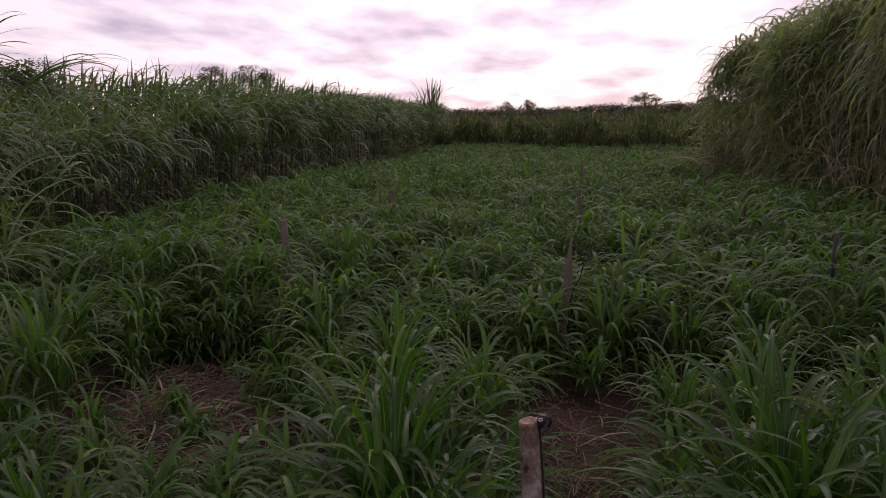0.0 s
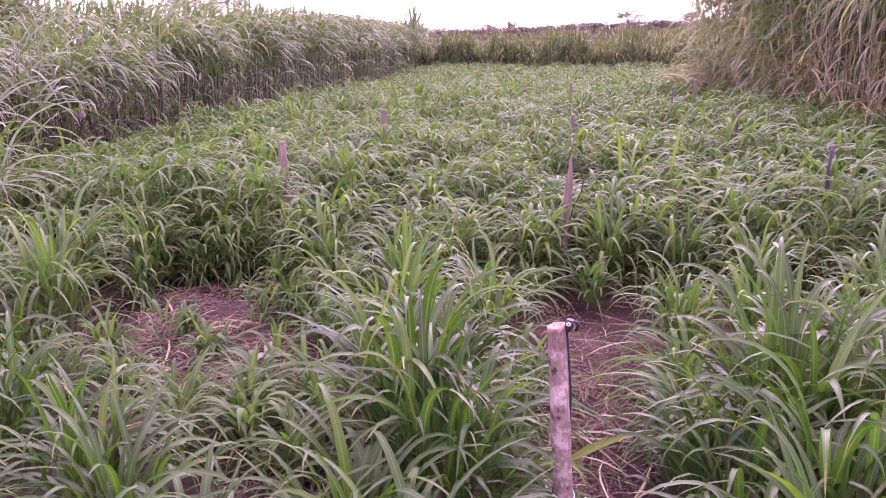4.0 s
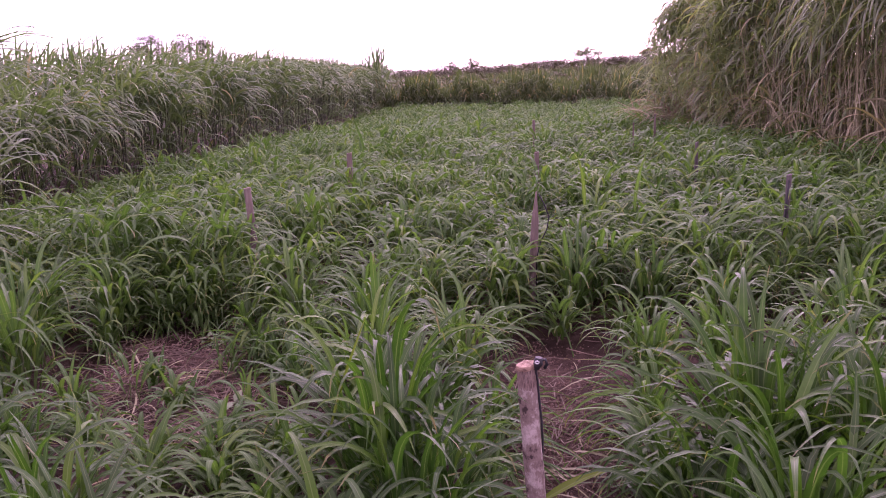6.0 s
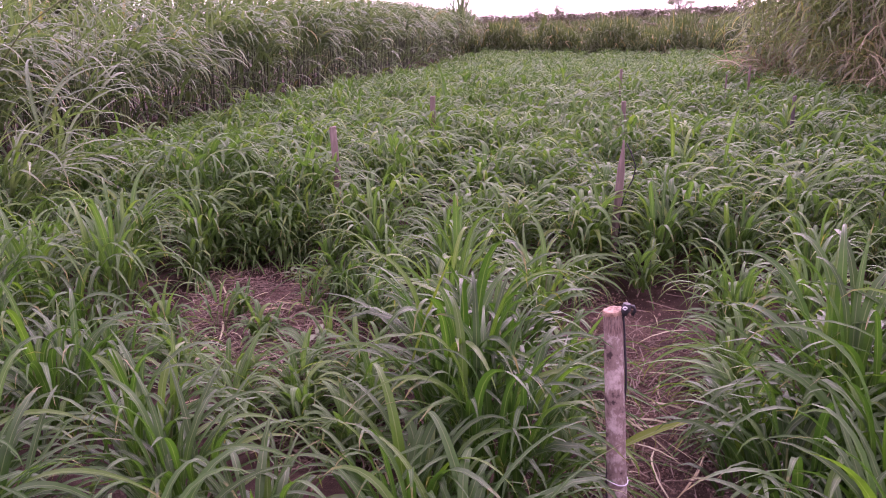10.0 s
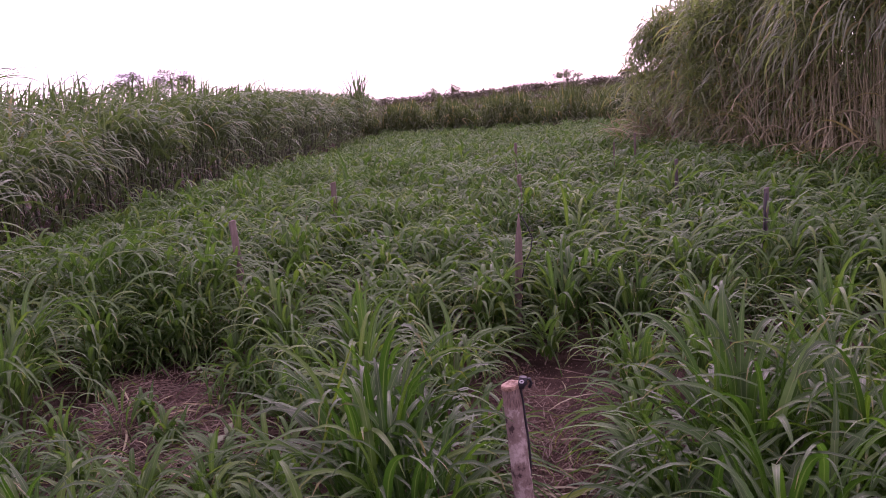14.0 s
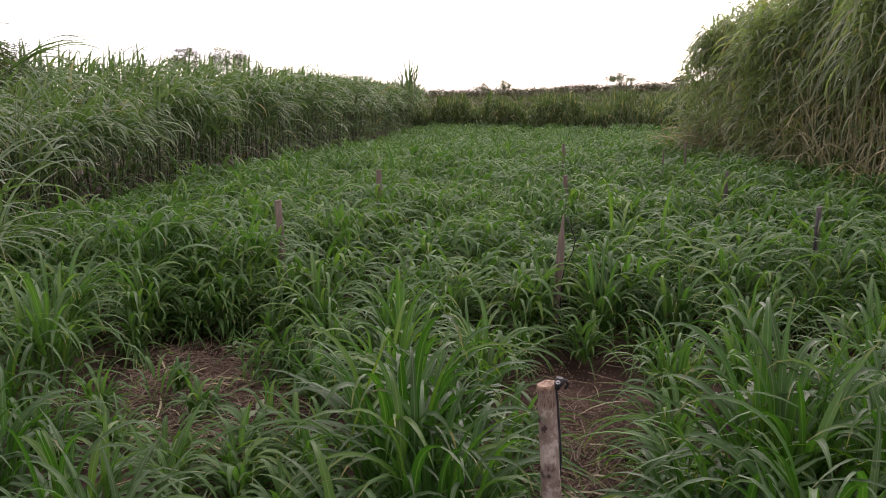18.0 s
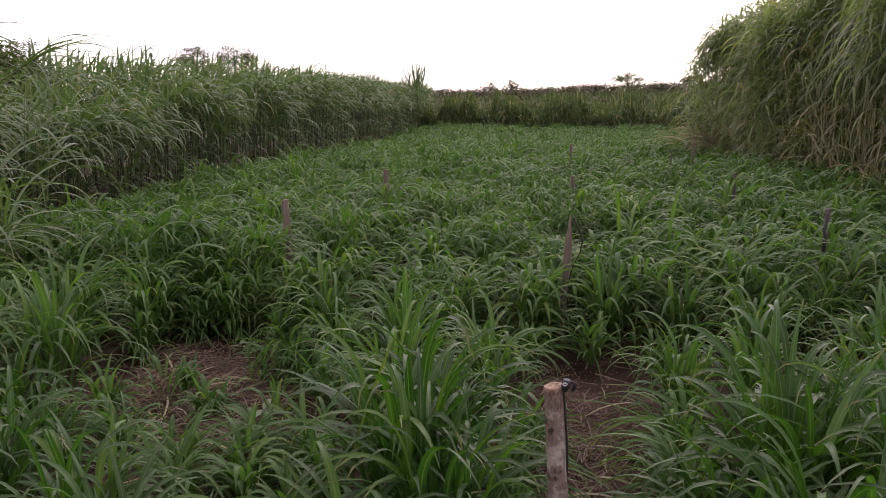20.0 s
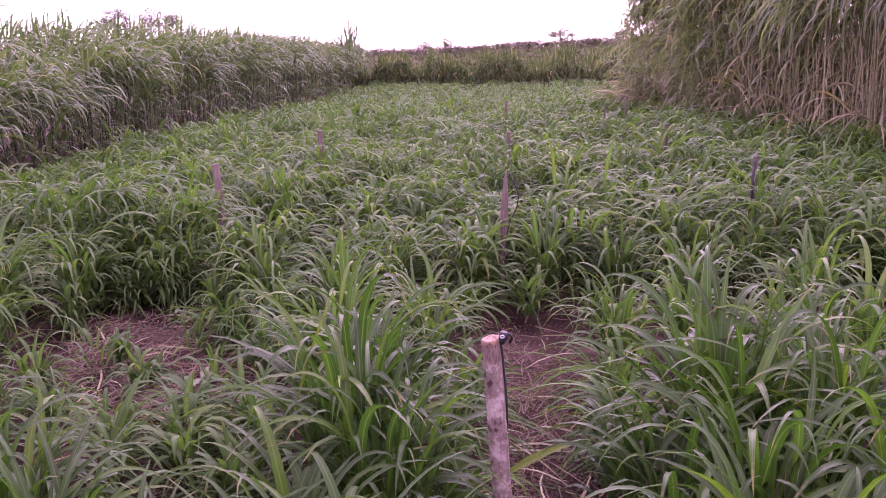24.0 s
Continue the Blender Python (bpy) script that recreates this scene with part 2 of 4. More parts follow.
# the bark is peeled off below the sawn end, down to a ragged line
n_, l_ = mat_bark.node_tree.nodes, mat_bark.node_tree.links
bark_xyz = n_.new("ShaderNodeSeparateXYZ")
l_.new(n_.new("ShaderNodeTexCoord").outputs["Object"], bark_xyz.inputs[0])
ragged = math_node(n_, l_, "ADD", bark_xyz.outputs["Z"], math_node(n_, l_, "MULTIPLY", noise_node(n_, l_, 30.0, 3.0, 0.6), 0.05))
peeled = math_node(n_, l_, "MULTIPLY", math_node(n_, l_, "GREATER_THAN", ragged, 0.745), 0.8)
bare_wood = ramp(n_, [(0.38, (0.05, 0.030, 0.025)), (0.48, (0.13, 0.085, 0.068)), (0.62, (0.21, 0.150, 0.122))])
l_.new(noise_node(n_, l_, 45.0, 4.0, 0.6), bare_wood.inputs[0])
bark_bsdf = n_["Principled BSDF"]
bark_col = bark_bsdf.inputs["Base Color"].links[0].from_socket
l_.new(mix_colour(n_, l_, peeled, bark_col, bare_wood.outputs[0]), bark_bsdf.inputs["Base Color"])
mat_grey_wood = grainy("weathered_wood", [(0.3, (0.075, 0.057, 0.047)), (0.5, (0.155, 0.120, 0.100)), (0.7, (0.27, 0.22, 0.19))], 20, 0.85, 0.6, 0.004, (1, 1, 0.12), 5)
mat_dark_wood = grainy("dark_wood", [(0.3, (0.045, 0.040, 0.042)), (0.5, (0.10, 0.085, 0.082)), (0.7, (0.19, 0.16, 0.15))], 20, 0.85, 0.6, 0.004, (1, 1, 0.12), 5)
mat_cut = grainy("cut_wood", [(0.36, (0.10, 0.058, 0.042)), (0.5, (0.24, 0.155, 0.108)), (0.64, (0.38, 0.27, 0.19))], 70, 0.8, 0.4, 0.002)
mat_black = grainy("black_plastic", [(0.3, (0.008, 0.008, 0.010)), (0.7, (0.02, 0.02, 0.024))], 40, 0.7, 0.1, 0.001)
mat_pale = grainy("pale_plastic", [(0.3, (0.45, 0.45, 0.48)), (0.7, (0.62, 0.62, 0.65))], 40, 0.4, 0.1, 0.001)
# culms of the west stand: shade of its interior put into a darker colour
mat_shaded_culm = grainy("shaded_culm", [(0.3, (0.020, 0.030, 0.014)), (0.7, (0.055, 0.070, 0.030))], 9, 0.8, 0.2, 0.002, (1, 1, 0.3))
mat_culm = grainy("green_culm", [(0.3, (0.05, 0.08, 0.025)), (0.7, (0.12, 0.15, 0.05))], 9, 0.55, 0.2, 0.002, (1, 1, 0.3))
mat_cane_culm = grainy("yellowed_culm", [(0.3, (0.13, 0.125, 0.065)), (0.5, (0.26, 0.245, 0.135)), (0.7, (0.45, 0.42, 0.27))], 6, 0.6, 0.3, 0.002, (1, 1, 0.5))
mat_trunk = grainy("tree_bark", [(0.3, (0.05, 0.04, 0.03)), (0.7, (0.15, 0.12, 0.09))], 6, 0.9, 0.5, 0.01)

# ---- helpers of this scene ----
rng = np.random.default_rng(7)


def part(name, data, mat, parent, label="", kind=""):
    """A mesh object under a thing or part; data is a bmesh or a mesh."""
    if isinstance(data, bmesh.types.BMesh):
        me = bpy.data.meshes.new(name)
        data.to_mesh(me)
        data.free()
    else:
        me = data
    if not me.materials:
        me.materials.append(mat)
    ob = new(name, me)
    ob.parent = parent
    return tagged(ob, label=label, kind=kind)


def thing(name, x, y, z, label, category, group="", kind=""):
    ob = new(name)
    ob.location = (x, y, z)
    ob.empty_display_size = 0.1
    return tagged(ob, label, category, group, kind)


def mesh_of(name, verts, quads, uvs=None, mat=None):
    me = bpy.data.meshes.new(name)
    verts, quads = np.asarray(verts, np.float32), np.asarray(quads, np.int32)
    me.vertices.add(len(verts))
    me.vertices.foreach_set("co", verts.ravel())
    me.loops.add(quads.size)
    me.loops.foreach_set("vertex_index", quads.ravel())
    me.polygons.add(len(quads))
    me.polygons.foreach_set("loop_start", np.arange(0, quads.size, quads.shape[1], dtype=np.int32))
    me.polygons.foreach_set("use_smooth", np.ones(len(quads), bool))
    if uvs is not None:
        me.uv_layers.new(name="UVMap").data.foreach_set("uv", np.asarray(uvs, np.float32)[quads.ravel()].ravel())
    me.update(calc_edges=True)
    if mat:
        me.materials.append(mat)
    return me


def arr(v, n):
    return np.broadcast_to(np.asarray(v, float), (n,)).copy()


def blades(base, az, e0, e1, length, width, power=1.6, segs=6, curl=0.0, roll=0.0, fold=0.0, foot=0.45):
    """Grass blades as strips: they leave the base at elevation e0 and bend to e1 at the tip (degrees). fold > 0 gives them a keel."""
    base = np.asarray(base, float).reshape(-1, 3)
    n = len(base)
    az, e0, e1, length, width, power, curl, roll = [arr(v, n) for v in (az, e0, e1, length, width, power, curl, roll)]
    s = np.linspace(0, 1, segs + 1)[None]
    el = np.radians(e0[:, None] + (e1 - e0)[:, None] * s ** power[:, None])
    a = np.radians(az)[:, None] + np.radians(curl)[:, None] * s
    d = np.stack([np.cos(el) * np.cos(a), np.cos(el) * np.sin(a), np.sin(el)], -1)
    mid = (d[:, 1:] + d[:, :-1]) / 2 * (length / segs)[:, None, None]
    pos = np.concatenate([np.zeros((n, 1, 3)), np.cumsum(mid, 1)], 1) + base[:, None]
    side = np.stack([-np.sin(a), np.cos(a), np.zeros_like(a)], -1)
    up = np.cross(d, side)
    r = np.radians(roll)[:, None, None] * (0.3 + 0.7 * s[..., None])
    side, up = side * np.cos(r) + up * np.sin(r), up * np.cos(r) - side * np.sin(r)
    w = width[:, None] * np.clip(foot + 2.2 * s, 0, 1) * np.clip(1.0 - s ** 2.6, 0.02, 1)
    across = [-1, 1] if fold == 0 else [-1, 0, 1]
    k = len(across)
    rows = [pos + side * (w * c / 2)[..., None] + up * (fold * w * (abs(c) - 0.5))[..., None] for c in across]
    verts = np.stack(rows, 2).reshape(-1, 3)
    uv = np.stack([np.broadcast_to(np.array([(c + 1) / 2 for c in across]), (n, segs + 1, k)), np.broadcast_to(s[..., None], (n, segs + 1, k))], -1).reshape(-1, 2)
    i, j = np.meshgrid(np.arange(segs), np.arange(k - 1), indexing="ij")
    q = np.stack([i * k + j, i * k + j + 1, (i + 1) * k + j + 1, (i + 1) * k + j], -1).reshape(-1, 4)
    quads = (q[None] + (np.arange(n) * (segs + 1) * k)[:, None, None]).reshape(-1, 4)
    return verts, quads, uv


def rods(starts, ends, r0, r1, sides=5, bend=0.0, segs=3):
    """Thin round stems from starts to ends, bowed sideways by bend."""
    starts, ends = np.asarray(starts, float).reshape(-1, 3), np.asarray(ends, float).reshape(-1, 3)
    n = len(starts)
    r0, r1 = arr(r0, n), arr(r1, n)
    s = np.linspace(0, 1, segs + 1)
    axis = ends - starts
    ln = np.linalg.norm(axis, axis=1, keepdims=True)
    axis = axis / ln
    ref = np.where(np.abs(axis[:, 2:3]) > 0.8, [[1.0, 0, 0]], [[0, 0, 1.0]])
    u = np.cross(axis, ref)
    u /= np.linalg.norm(u, axis=1, keepdims=True)
    w = np.cross(axis, u)
    off = rng.uniform(-1, 1, (n, 1, 1)) * bend * ln[:, None] * np.sin(np.pi * s)[None, :, None] * u[:, None]
    pos = starts[:, None] + (ends - starts)[:, None] * s[None, :, None] + off
    rad = r0[:, None] + (r1 - r0)[:, None] * s[None]
    t = np.linspace(0, 2 * np.pi, sides, endpoint=False)
    ring = u[:, None, None] * np.cos(t)[None, None, :, None] + w[:, None, None] * np.sin(t)[None, None, :, None]
    verts = (pos[:, :, None] + ring * rad[:, :, None, None]).reshape(-1, 3)
    i, j = np.meshgrid(np.arange(segs), np.arange(sides), indexing="ij")
    q = np.stack([i * sides + j, i * sides + (j + 1) % sides, (i + 1) * sides + (j + 1) % sides, (i + 1) * sides + j], -1).reshape(-1, 4)
    quads = (q[None] + (np.arange(n) * (segs + 1) * sides)[:, None, None]).reshape(-1, 4)
    uv = np.broadcast_to(s[None, :, None, None], (n, segs + 1, sides, 2)).reshape(-1, 2)
    return verts, quads, uv


# ---- ground ----
def smooth(a, b, v):
    t = np.clip((np.asarray(v, float) - a) / (b - a), 0, 1)
    return t * t * (3 - 2 * t)


def ground_z(x, y):
    """Flat field, then a long low rise that is higher towards the east."""
    x, y = np.asarray(x, float), np.asarray(y, float)
    rise = smooth(46, 150, y) * (1.5 + 1.2 * smooth(-5, 32, x)) + 0.15 * smooth(30, 45, y)
    return rise - smooth(165, 420, y) * 2.5 + smooth(600, 2500, np.hypot(x, y)) * -6.0


def furrow_x(y):
    return 0.36 + 0.042 * np.asarray(y, float)


BARE = [(-1.72, 4.38, 0.44, 0.50), (-1.36, 3.88, 0.44, 0.42), (0.40, 3.20, 0.25, 0.92), (0.26, 2.35, 0.15, 0.40), (-1.25, 3.30, 0.30, 0.24), (2.36, 3.70, 0.28, 0.52), (-0.72, 2.62, 0.20, 0.16)]


def bare(x, y, grow=0.0):
    return any(((x - a) / (r + grow)) ** 2 + ((y - b) / (q + grow)) ** 2 < 1 for a, b, r, q in BARE)


gx = np.concatenate([-np.geomspace(3000, 12, 28), np.linspace(-11, -4.2, 18), np.linspace(-4, 4, 110), np.linspace(4.2, 11, 18), np.geomspace(12, 3000, 28)])
gy = np.concatenate([-np.geomspace(3000, 3, 20), np.linspace(-2, 0.8, 10), np.linspace(0.9, 7, 90), np.linspace(7.2, 16, 40), np.linspace(17, 60, 40), np.linspace(63, 200, 36), np.geomspace(210, 3500, 20)])
X, Y = np.meshgrid(gx, gy)
Z = ground_z(X, Y)
relief = np.array([noise.noise((x * 2.3, y * 2.3, 0.3)) * 0.025 + noise.noise((x * 9, y * 9, 1.7)) * 0.014 if abs(x) < 7 and 0 < y < 14 else 0.0 for x, y in zip(X.ravel(), Y.ravel())]).reshape(X.shape)
Z += relief - 0.05 * np.exp(-((X - furrow_x(Y)) / 0.22) ** 2) * ((Y > 0) & (Y < 30))
ny, nx = X.shape
idx = np.arange(nx * ny).reshape(ny, nx)
gq = np.stack([idx[:-1, :-1], idx[:-1, 1:], idx[1:, 1:], idx[1:, :-1]], -1).reshape(-1, 4)
ground = new("ground", mesh_of("ground", np.stack([X, Y, Z], -1).reshape(-1, 3), gq, None, mat_soil))
tagged(ground, "reddish-brown bare soil of a planted field with furrows", "ground", kind="structure")

# ---- short fodder grass: the clumps beside the camera ----
VARIANTS = []
for i in range(48):
    kind = i % 6
    L = rng.uniform(0.34, 0.60)
    e0 = rng.uniform(66, 86) if kind < 4 else rng.uniform(45, 66)
    e1 = (rng.uniform(-30, 30), rng.uniform(-50, -15), rng.uniform(-75, -40), rng.uniform(-88, -60), rng.uniform(-60, -20), rng.uniform(-80, -50))[kind]
    v, q, u = blades((0, 0, 0), 0, e0, e1, L, rng.uniform(0.021, 0.034), rng.uniform(0.9, 1.5), 9, rng.uniform(-30, 30), rng.uniform(-35, 35), 0.16)
    VARIANTS.append(mesh_of("leaf", v, q, u, mat_leaf))
ERECT = []
for i in range(20):
    v, q, u = blades((0, 0, 0), 0, rng.uniform(72, 86), rng.uniform(-95, -40), rng.uniform(0.40, 0.59), rng.uniform(0.023, 0.036), rng.uniform(1.6, 3.2), 12, rng.uniform(-25, 25), rng.uniform(-35, 35), 0.18)
    ERECT.append(mesh_of("leaf", v, q, u, mat_leaf))
v, q, u = rods([(0, 0, -0.02)], [(0.01, 0, 0.42)], 0.008, 0.004, 6, 0.05, 3)
CULM = mesh_of("culm", v, q, u, mat_culm)


def clump_params(cx, cy, n, size, reach=0.13, e_lo=55, lift=0.40, spikes=0.16, drift=0.0, long=1.0):
    """Blades of one or many clumps: bases in a small disc, leaning outwards from its middle; drift: the share that the wind has laid over to the east."""
    m = len(cx)
    cx, cy, size = np.repeat(cx, n), np.repeat(cy, n), np.repeat(arr(size, m), n)
    k = m * n
    out, r = rng.uniform(0, 360, k), reach * np.sqrt(rng.uniform(0, 1, k)) * size
    az = np.where(rng.uniform(0, 1, k) < drift, rng.normal(-15, 45, k), out + rng.normal(0, 40, k))
    base = np.stack([cx + r * np.cos(np.radians(out)), cy + r * np.sin(np.radians(out)), ground_z(cx, cy) + rng.uniform(-0.01, lift, k) * size], -1)
    e0 = rng.uniform(e_lo, 88, k)
    e1 = np.where(rng.uniform(0, 1, k) < spikes, rng.uniform(0, 55, k), rng.uniform(-92, -40, k))
    return base, az, e0, e1, rng.uniform(0.36, 0.62, k) * size * long


def grass_clump(x, y, size, leaves, lower, tone, upright=False, comb=-0.25):
    c = thing("grass_clump", x, y, 0.0, tone, "grass", "clumps of young fodder grass")
    # farther and small clumps take the leaf colour with haze mixed in
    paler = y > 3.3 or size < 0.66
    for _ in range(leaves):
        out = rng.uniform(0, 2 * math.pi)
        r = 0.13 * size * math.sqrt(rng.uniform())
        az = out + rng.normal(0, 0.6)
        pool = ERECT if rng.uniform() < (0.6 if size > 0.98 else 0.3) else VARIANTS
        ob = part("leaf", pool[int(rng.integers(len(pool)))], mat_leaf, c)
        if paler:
            ob.material_slots[0].link, ob.material_slots[0].material = "OBJECT", mat_leaf_hazed
        ob.location = (r * math.cos(out), r * math.sin(out), rng.uniform(0.03, 0.40) * size)
        ob.rotation_euler = (rng.normal(0, 0.08), rng.normal(0, 0.10), az)
        k = size * rng.uniform(0.8, 1.15)
        ob.scale = (k, k * (0.86 if size > 0.95 else 1.0), k)
        if size < 0.66 and not upright:
            # laid over by the wind, the tips combed one way
            ob.location.z *= 0.6
            ob.rotation_euler = (rng.normal(0, 0.2), rng.uniform(0.25, 0.8), rng.normal(comb, 0.55) if rng.uniform() < 0.75 else az)
            ob.scale = (k * 1.5, k * 0.78, k * 1.15)
    for i in range(3):
        ob = part("culm", CULM, mat_culm, c)
        ob.location = (0.05 * math.cos(i * 2.1), 0.05 * math.sin(i * 2.1), 0)
        ob.rotation_euler = (rng.normal(0, 0.2), rng.normal(0, 0.2), i * 2.0)
        ob.scale = (size, size, size if size > 0.6 else size * 0.5)
    b, az, e0, e1, L = clump_params(np.zeros(1), np.zeros(1), lower, size * 0.85)
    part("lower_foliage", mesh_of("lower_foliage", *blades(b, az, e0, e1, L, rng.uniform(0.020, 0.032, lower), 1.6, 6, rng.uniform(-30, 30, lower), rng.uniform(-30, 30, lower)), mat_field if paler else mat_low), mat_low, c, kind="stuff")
    return c


LUSH = "lush bright green clump of young broad-leaved fodder grass on red soil"
BIG = "large vigorous clump of grey-green fodder grass with long arching leaves"
THIN = "loose clump of fodder grass with narrow leaves bent over straw"
# x, y, size, count of leaves
large_clumps = [(-0.30, 2.45, 1.10, 78), (-0.17, 2.12, 1.0, 66), (-0.36, 1.85, 0.86, 50), (-0.22, 1.52, 0.95, 48), (-0.22, 2.95, 0.98, 60), (0.92, 2.45, 1.12, 86), (1.22, 2.35, 1.08, 72),
                (0.88, 1.95, 1.05, 55), (0.78, 1.55, 0.95, 45), (1.25, 1.85, 1.05, 50)]
matted_clumps = [(-1.05, 1.95, 0.82, 46), (-1.28, 2.20, 0.85, 45), (-0.78, 1.80, 0.70, 42), (-0.68, 2.50, 0.55, 34), (-0.92, 2.70, 0.50, 30), (-1.20, 2.72, 0.6, 32), (-0.45, 3.45, 0.95, 45),
                 (-1.02, 3.15, 0.46, 28), (-0.74, 3.05, 0.6, 38), (-1.30, 2.98, 0.48, 30), (-0.98, 2.88, 0.50, 32), (-1.60, 3.15, 0.52, 30), (-0.62, 2.80, 0.58, 32)]
loose_clumps = [(0.68, 2.12, 0.85, 42), (0.62, 1.62, 0.85, 40), (-0.82, 3.75, 0.55, 30), (-2.15, 3.30, 0.75, 40), (-1.75, 2.85, 0.7, 38), (-1.12, 4.35, 0.36, 14), (-1.38, 3.58, 0.42, 18),
                (-0.98, 4.02, 0.45, 20), (-1.85, 3.50, 0.5, 26), (-1.62, 3.95, 0.30, 9)]
patch_edge_clumps = [(-1.30, 5.02, 0.80, 46), (-2.15, 4.75, 0.86, 46), (-1.02, 4.62, 0.82, 46), (-2.40, 4.25, 0.98, 56), (-2.28, 3.85, 0.95, 54), (-2.55, 3.55, 0.95, 54), (0.62, 2.42, 0.68, 30),
                     (-1.60, 5.10, 0.72, 32), (-0.85, 4.15, 0.72, 36), (1.85, 2.95, 0.55, 30), (2.15, 2.98, 0.50, 26), (2.5, 3.0, 0.6, 30)]
furrow_edge_clumps = [(0.02, 2.32, 0.60, 30), (0.03, 2.75, 0.62, 32), (0.10, 3.22, 0.55, 28), (0.68, 2.78, 0.62, 32), (0.76, 3.2, 0.64, 32), (-1.12, 4.25, 0.62, 30), (-1.92, 4.92, 0.55, 28),
                      (-1.62, 4.96, 0.50, 26), (-1.30, 4.62, 0.55, 28), (-2.12, 4.50, 0.55, 28), (0.18, 4.40, 0.50, 26), (0.90, 4.36, 0.52, 26), (0.55, 4.55, 0.55, 28)]
clumps = large_clumps + matted_clumps + loose_clumps + patch_edge_clumps + furrow_edge_clumps
placed = [(a, b) for a, b, _, _ in clumps]
draw = random.Random(11)
for _ in range(2600):
    y = draw.uniform(1.35, 5.0)
    x = draw.uniform(-0.66 * y - 0.5, 0.66 * y + 0.5)
    if bare(x, y, 0.08) or (1.75 < x < 2.6 and 2.75 < y < 3.2) or (abs(x - 0.05 - 0.112 * y) < 0.25 and 2.2 < y < 4.2) or (abs(x - 0.30) < 0.26 and y < 2.3) or (x - 0.5) ** 2 + (y - 4.75) ** 2 < 0.06:
        continue
    if all((x - a) ** 2 + (y - b) ** 2 > 0.145 for a, b in placed):
        placed.append((x, y))
        x += 0.15 * (0.0 < x - 0.05 - 0.112 * y < 0.34 and 3.2 < y < 4.2)
        clumps.append((x, y, draw.uniform(0.74, 1.0) * (1.0 - 0.10 * (y > 3.4)), 48))
grown = {}
for x, y, size, count in clumps:
    grown[x, y] = grass_clump(x, y, size, int(count * 1.25) if size > 0.9 else count, 34, BIG if size > 1.1 else LUSH if size > 0.8 else THIN, comb=2.6 if -0.85 < x < 0 or 0.5 < x < 0.8 else -1.3 if y > 4.2 else -0.25)
# single leaves that stand out from their clumps: (clump), base, azimuth, elevation at base and tip, length, width, young
for at, base, azimuth, e0, e1, length, width, young in (
        ((-0.30, 2.45), (-0.47, 2.42, 0.38), 5, 73, 66, 0.46, 0.036, True),
        ((0.68, 2.78), (0.66, 2.62, 0.32), 180, 46, -14, 0.54, 0.024, False),
        ((0.68, 2.78), (0.60, 2.70, 0.31), 182, 26, -45, 0.40, 0.022, False),
        ((0.02, 2.32), (0.20, 2.30, 0.22), 3, 34, 8, 0.27, 0.040, True),
        ((-0.36, 1.85), (-0.42, 2.08, 0.10), 8, 80, 56, 0.44, 0.042, False),
        ((-0.36, 1.85), (-0.34, 2.08, 0.14), 0, 72, 8, 0.46, 0.036, False),
        ((0.92, 2.45), (0.95, 2.30, 0.36), 20, 80, 40, 0.50, 0.038, False)):
    local = (base[0] - at[0], base[1] - at[1], base[2])
    v, q, u = blades(local, azimuth, e0, e1, length, width, 1.3, 10, 0, 20, 0.16)
    part("leaf", mesh_of("leaf", v, q, u, mat_young if young else mat_leaf_hazed), mat_leaf, grown[at], "bright yellow-green young leaf" if young else "")


# ---- the rest of the planted field ----
def stand_edge(y):
    """Where the field ends at the tall grass on its west side."""
    return np.interp(y, (5.6, 12.0, 19.5, 43.0), (-5.15, -4.85, -4.2, -3.7))


def field_patch(name, y0, y1, spacing, per, segs, wide, size, around=False):
    cx, cy = [], []
    for yy in np.arange(y0, y1, spacing):
        for xx in np.arange(-6.2, 10.5, spacing):
            x, y = xx + rng.uniform(-0.4, 0.4) * spacing, yy + rng.uniform(-0.4, 0.4) * spacing
            if around and (abs(x) > 6.0 or (y > 1.1 and abs(x) < 0.66 * y + 0.75) or math.hypot(x, y) < 1.0):
                continue
            if (not around and abs(x) > 0.78 * y + 1.5) or (x > 5.2 and y < 17) or bare(x, y, 0.05):
                continue
            if abs(x - furrow_x(y)) < 0.12 and not 5.5 < y < 8.3 and rng.uniform() < 0.55:
                continue
            if noise.noise((x * 1.5, y * 0.8, 9.0)) < -0.42 or (x - 0.5) ** 2 + (y - 5.0) ** 2 < 0.06:
                continue
            if not around and x < stand_edge(y) + 0.05:
                continue
            cx.append(x), cy.append(y)
    m = len(cx)
    lush = np.array([0.92 + 0.40 * noise.noise((a * 1.1, b * 1.1, 4.0)) + rng.uniform(-0.18, 0.18) + sum(f * math.exp(-((a - p) ** 2 + (b - q) ** 2) / 0.15) for p, q, f in ((0.74, 8.0, 0.22), (-1.46, 5.2, 0.40), (-1.12, 7.9, 0.40), (2.38, 7.8, 0.30))) for a, b in zip(cx, cy)])
    lush *= 1.0 - 0.34 * smooth(14, 27, np.array(cy))
    lush *= 0.70 + 0.30 * smooth(0.1, 1.5, np.array(cx) - stand_edge(np.array(cy)))
    b, az, e0, e1, L = clump_params(np.array(cx), np.array(cy), per, size * lush, 0.12 + spacing * 0.2, 56, 0.48, 0.015, 0.45, 0.80)
    k = m * per
    ob = new(name, mesh_of(name, *blades(b, az, e0, e1, L, wide * rng.uniform(0.7, 1.25, k), rng.uniform(0.8, 1.35, k), segs, rng.uniform(-30, 30, k), rng.uniform(-35, 35, k)), mat_field))
    return tagged(ob, "dense knee-high young fodder grass covering the field", "grass", kind="stuff")


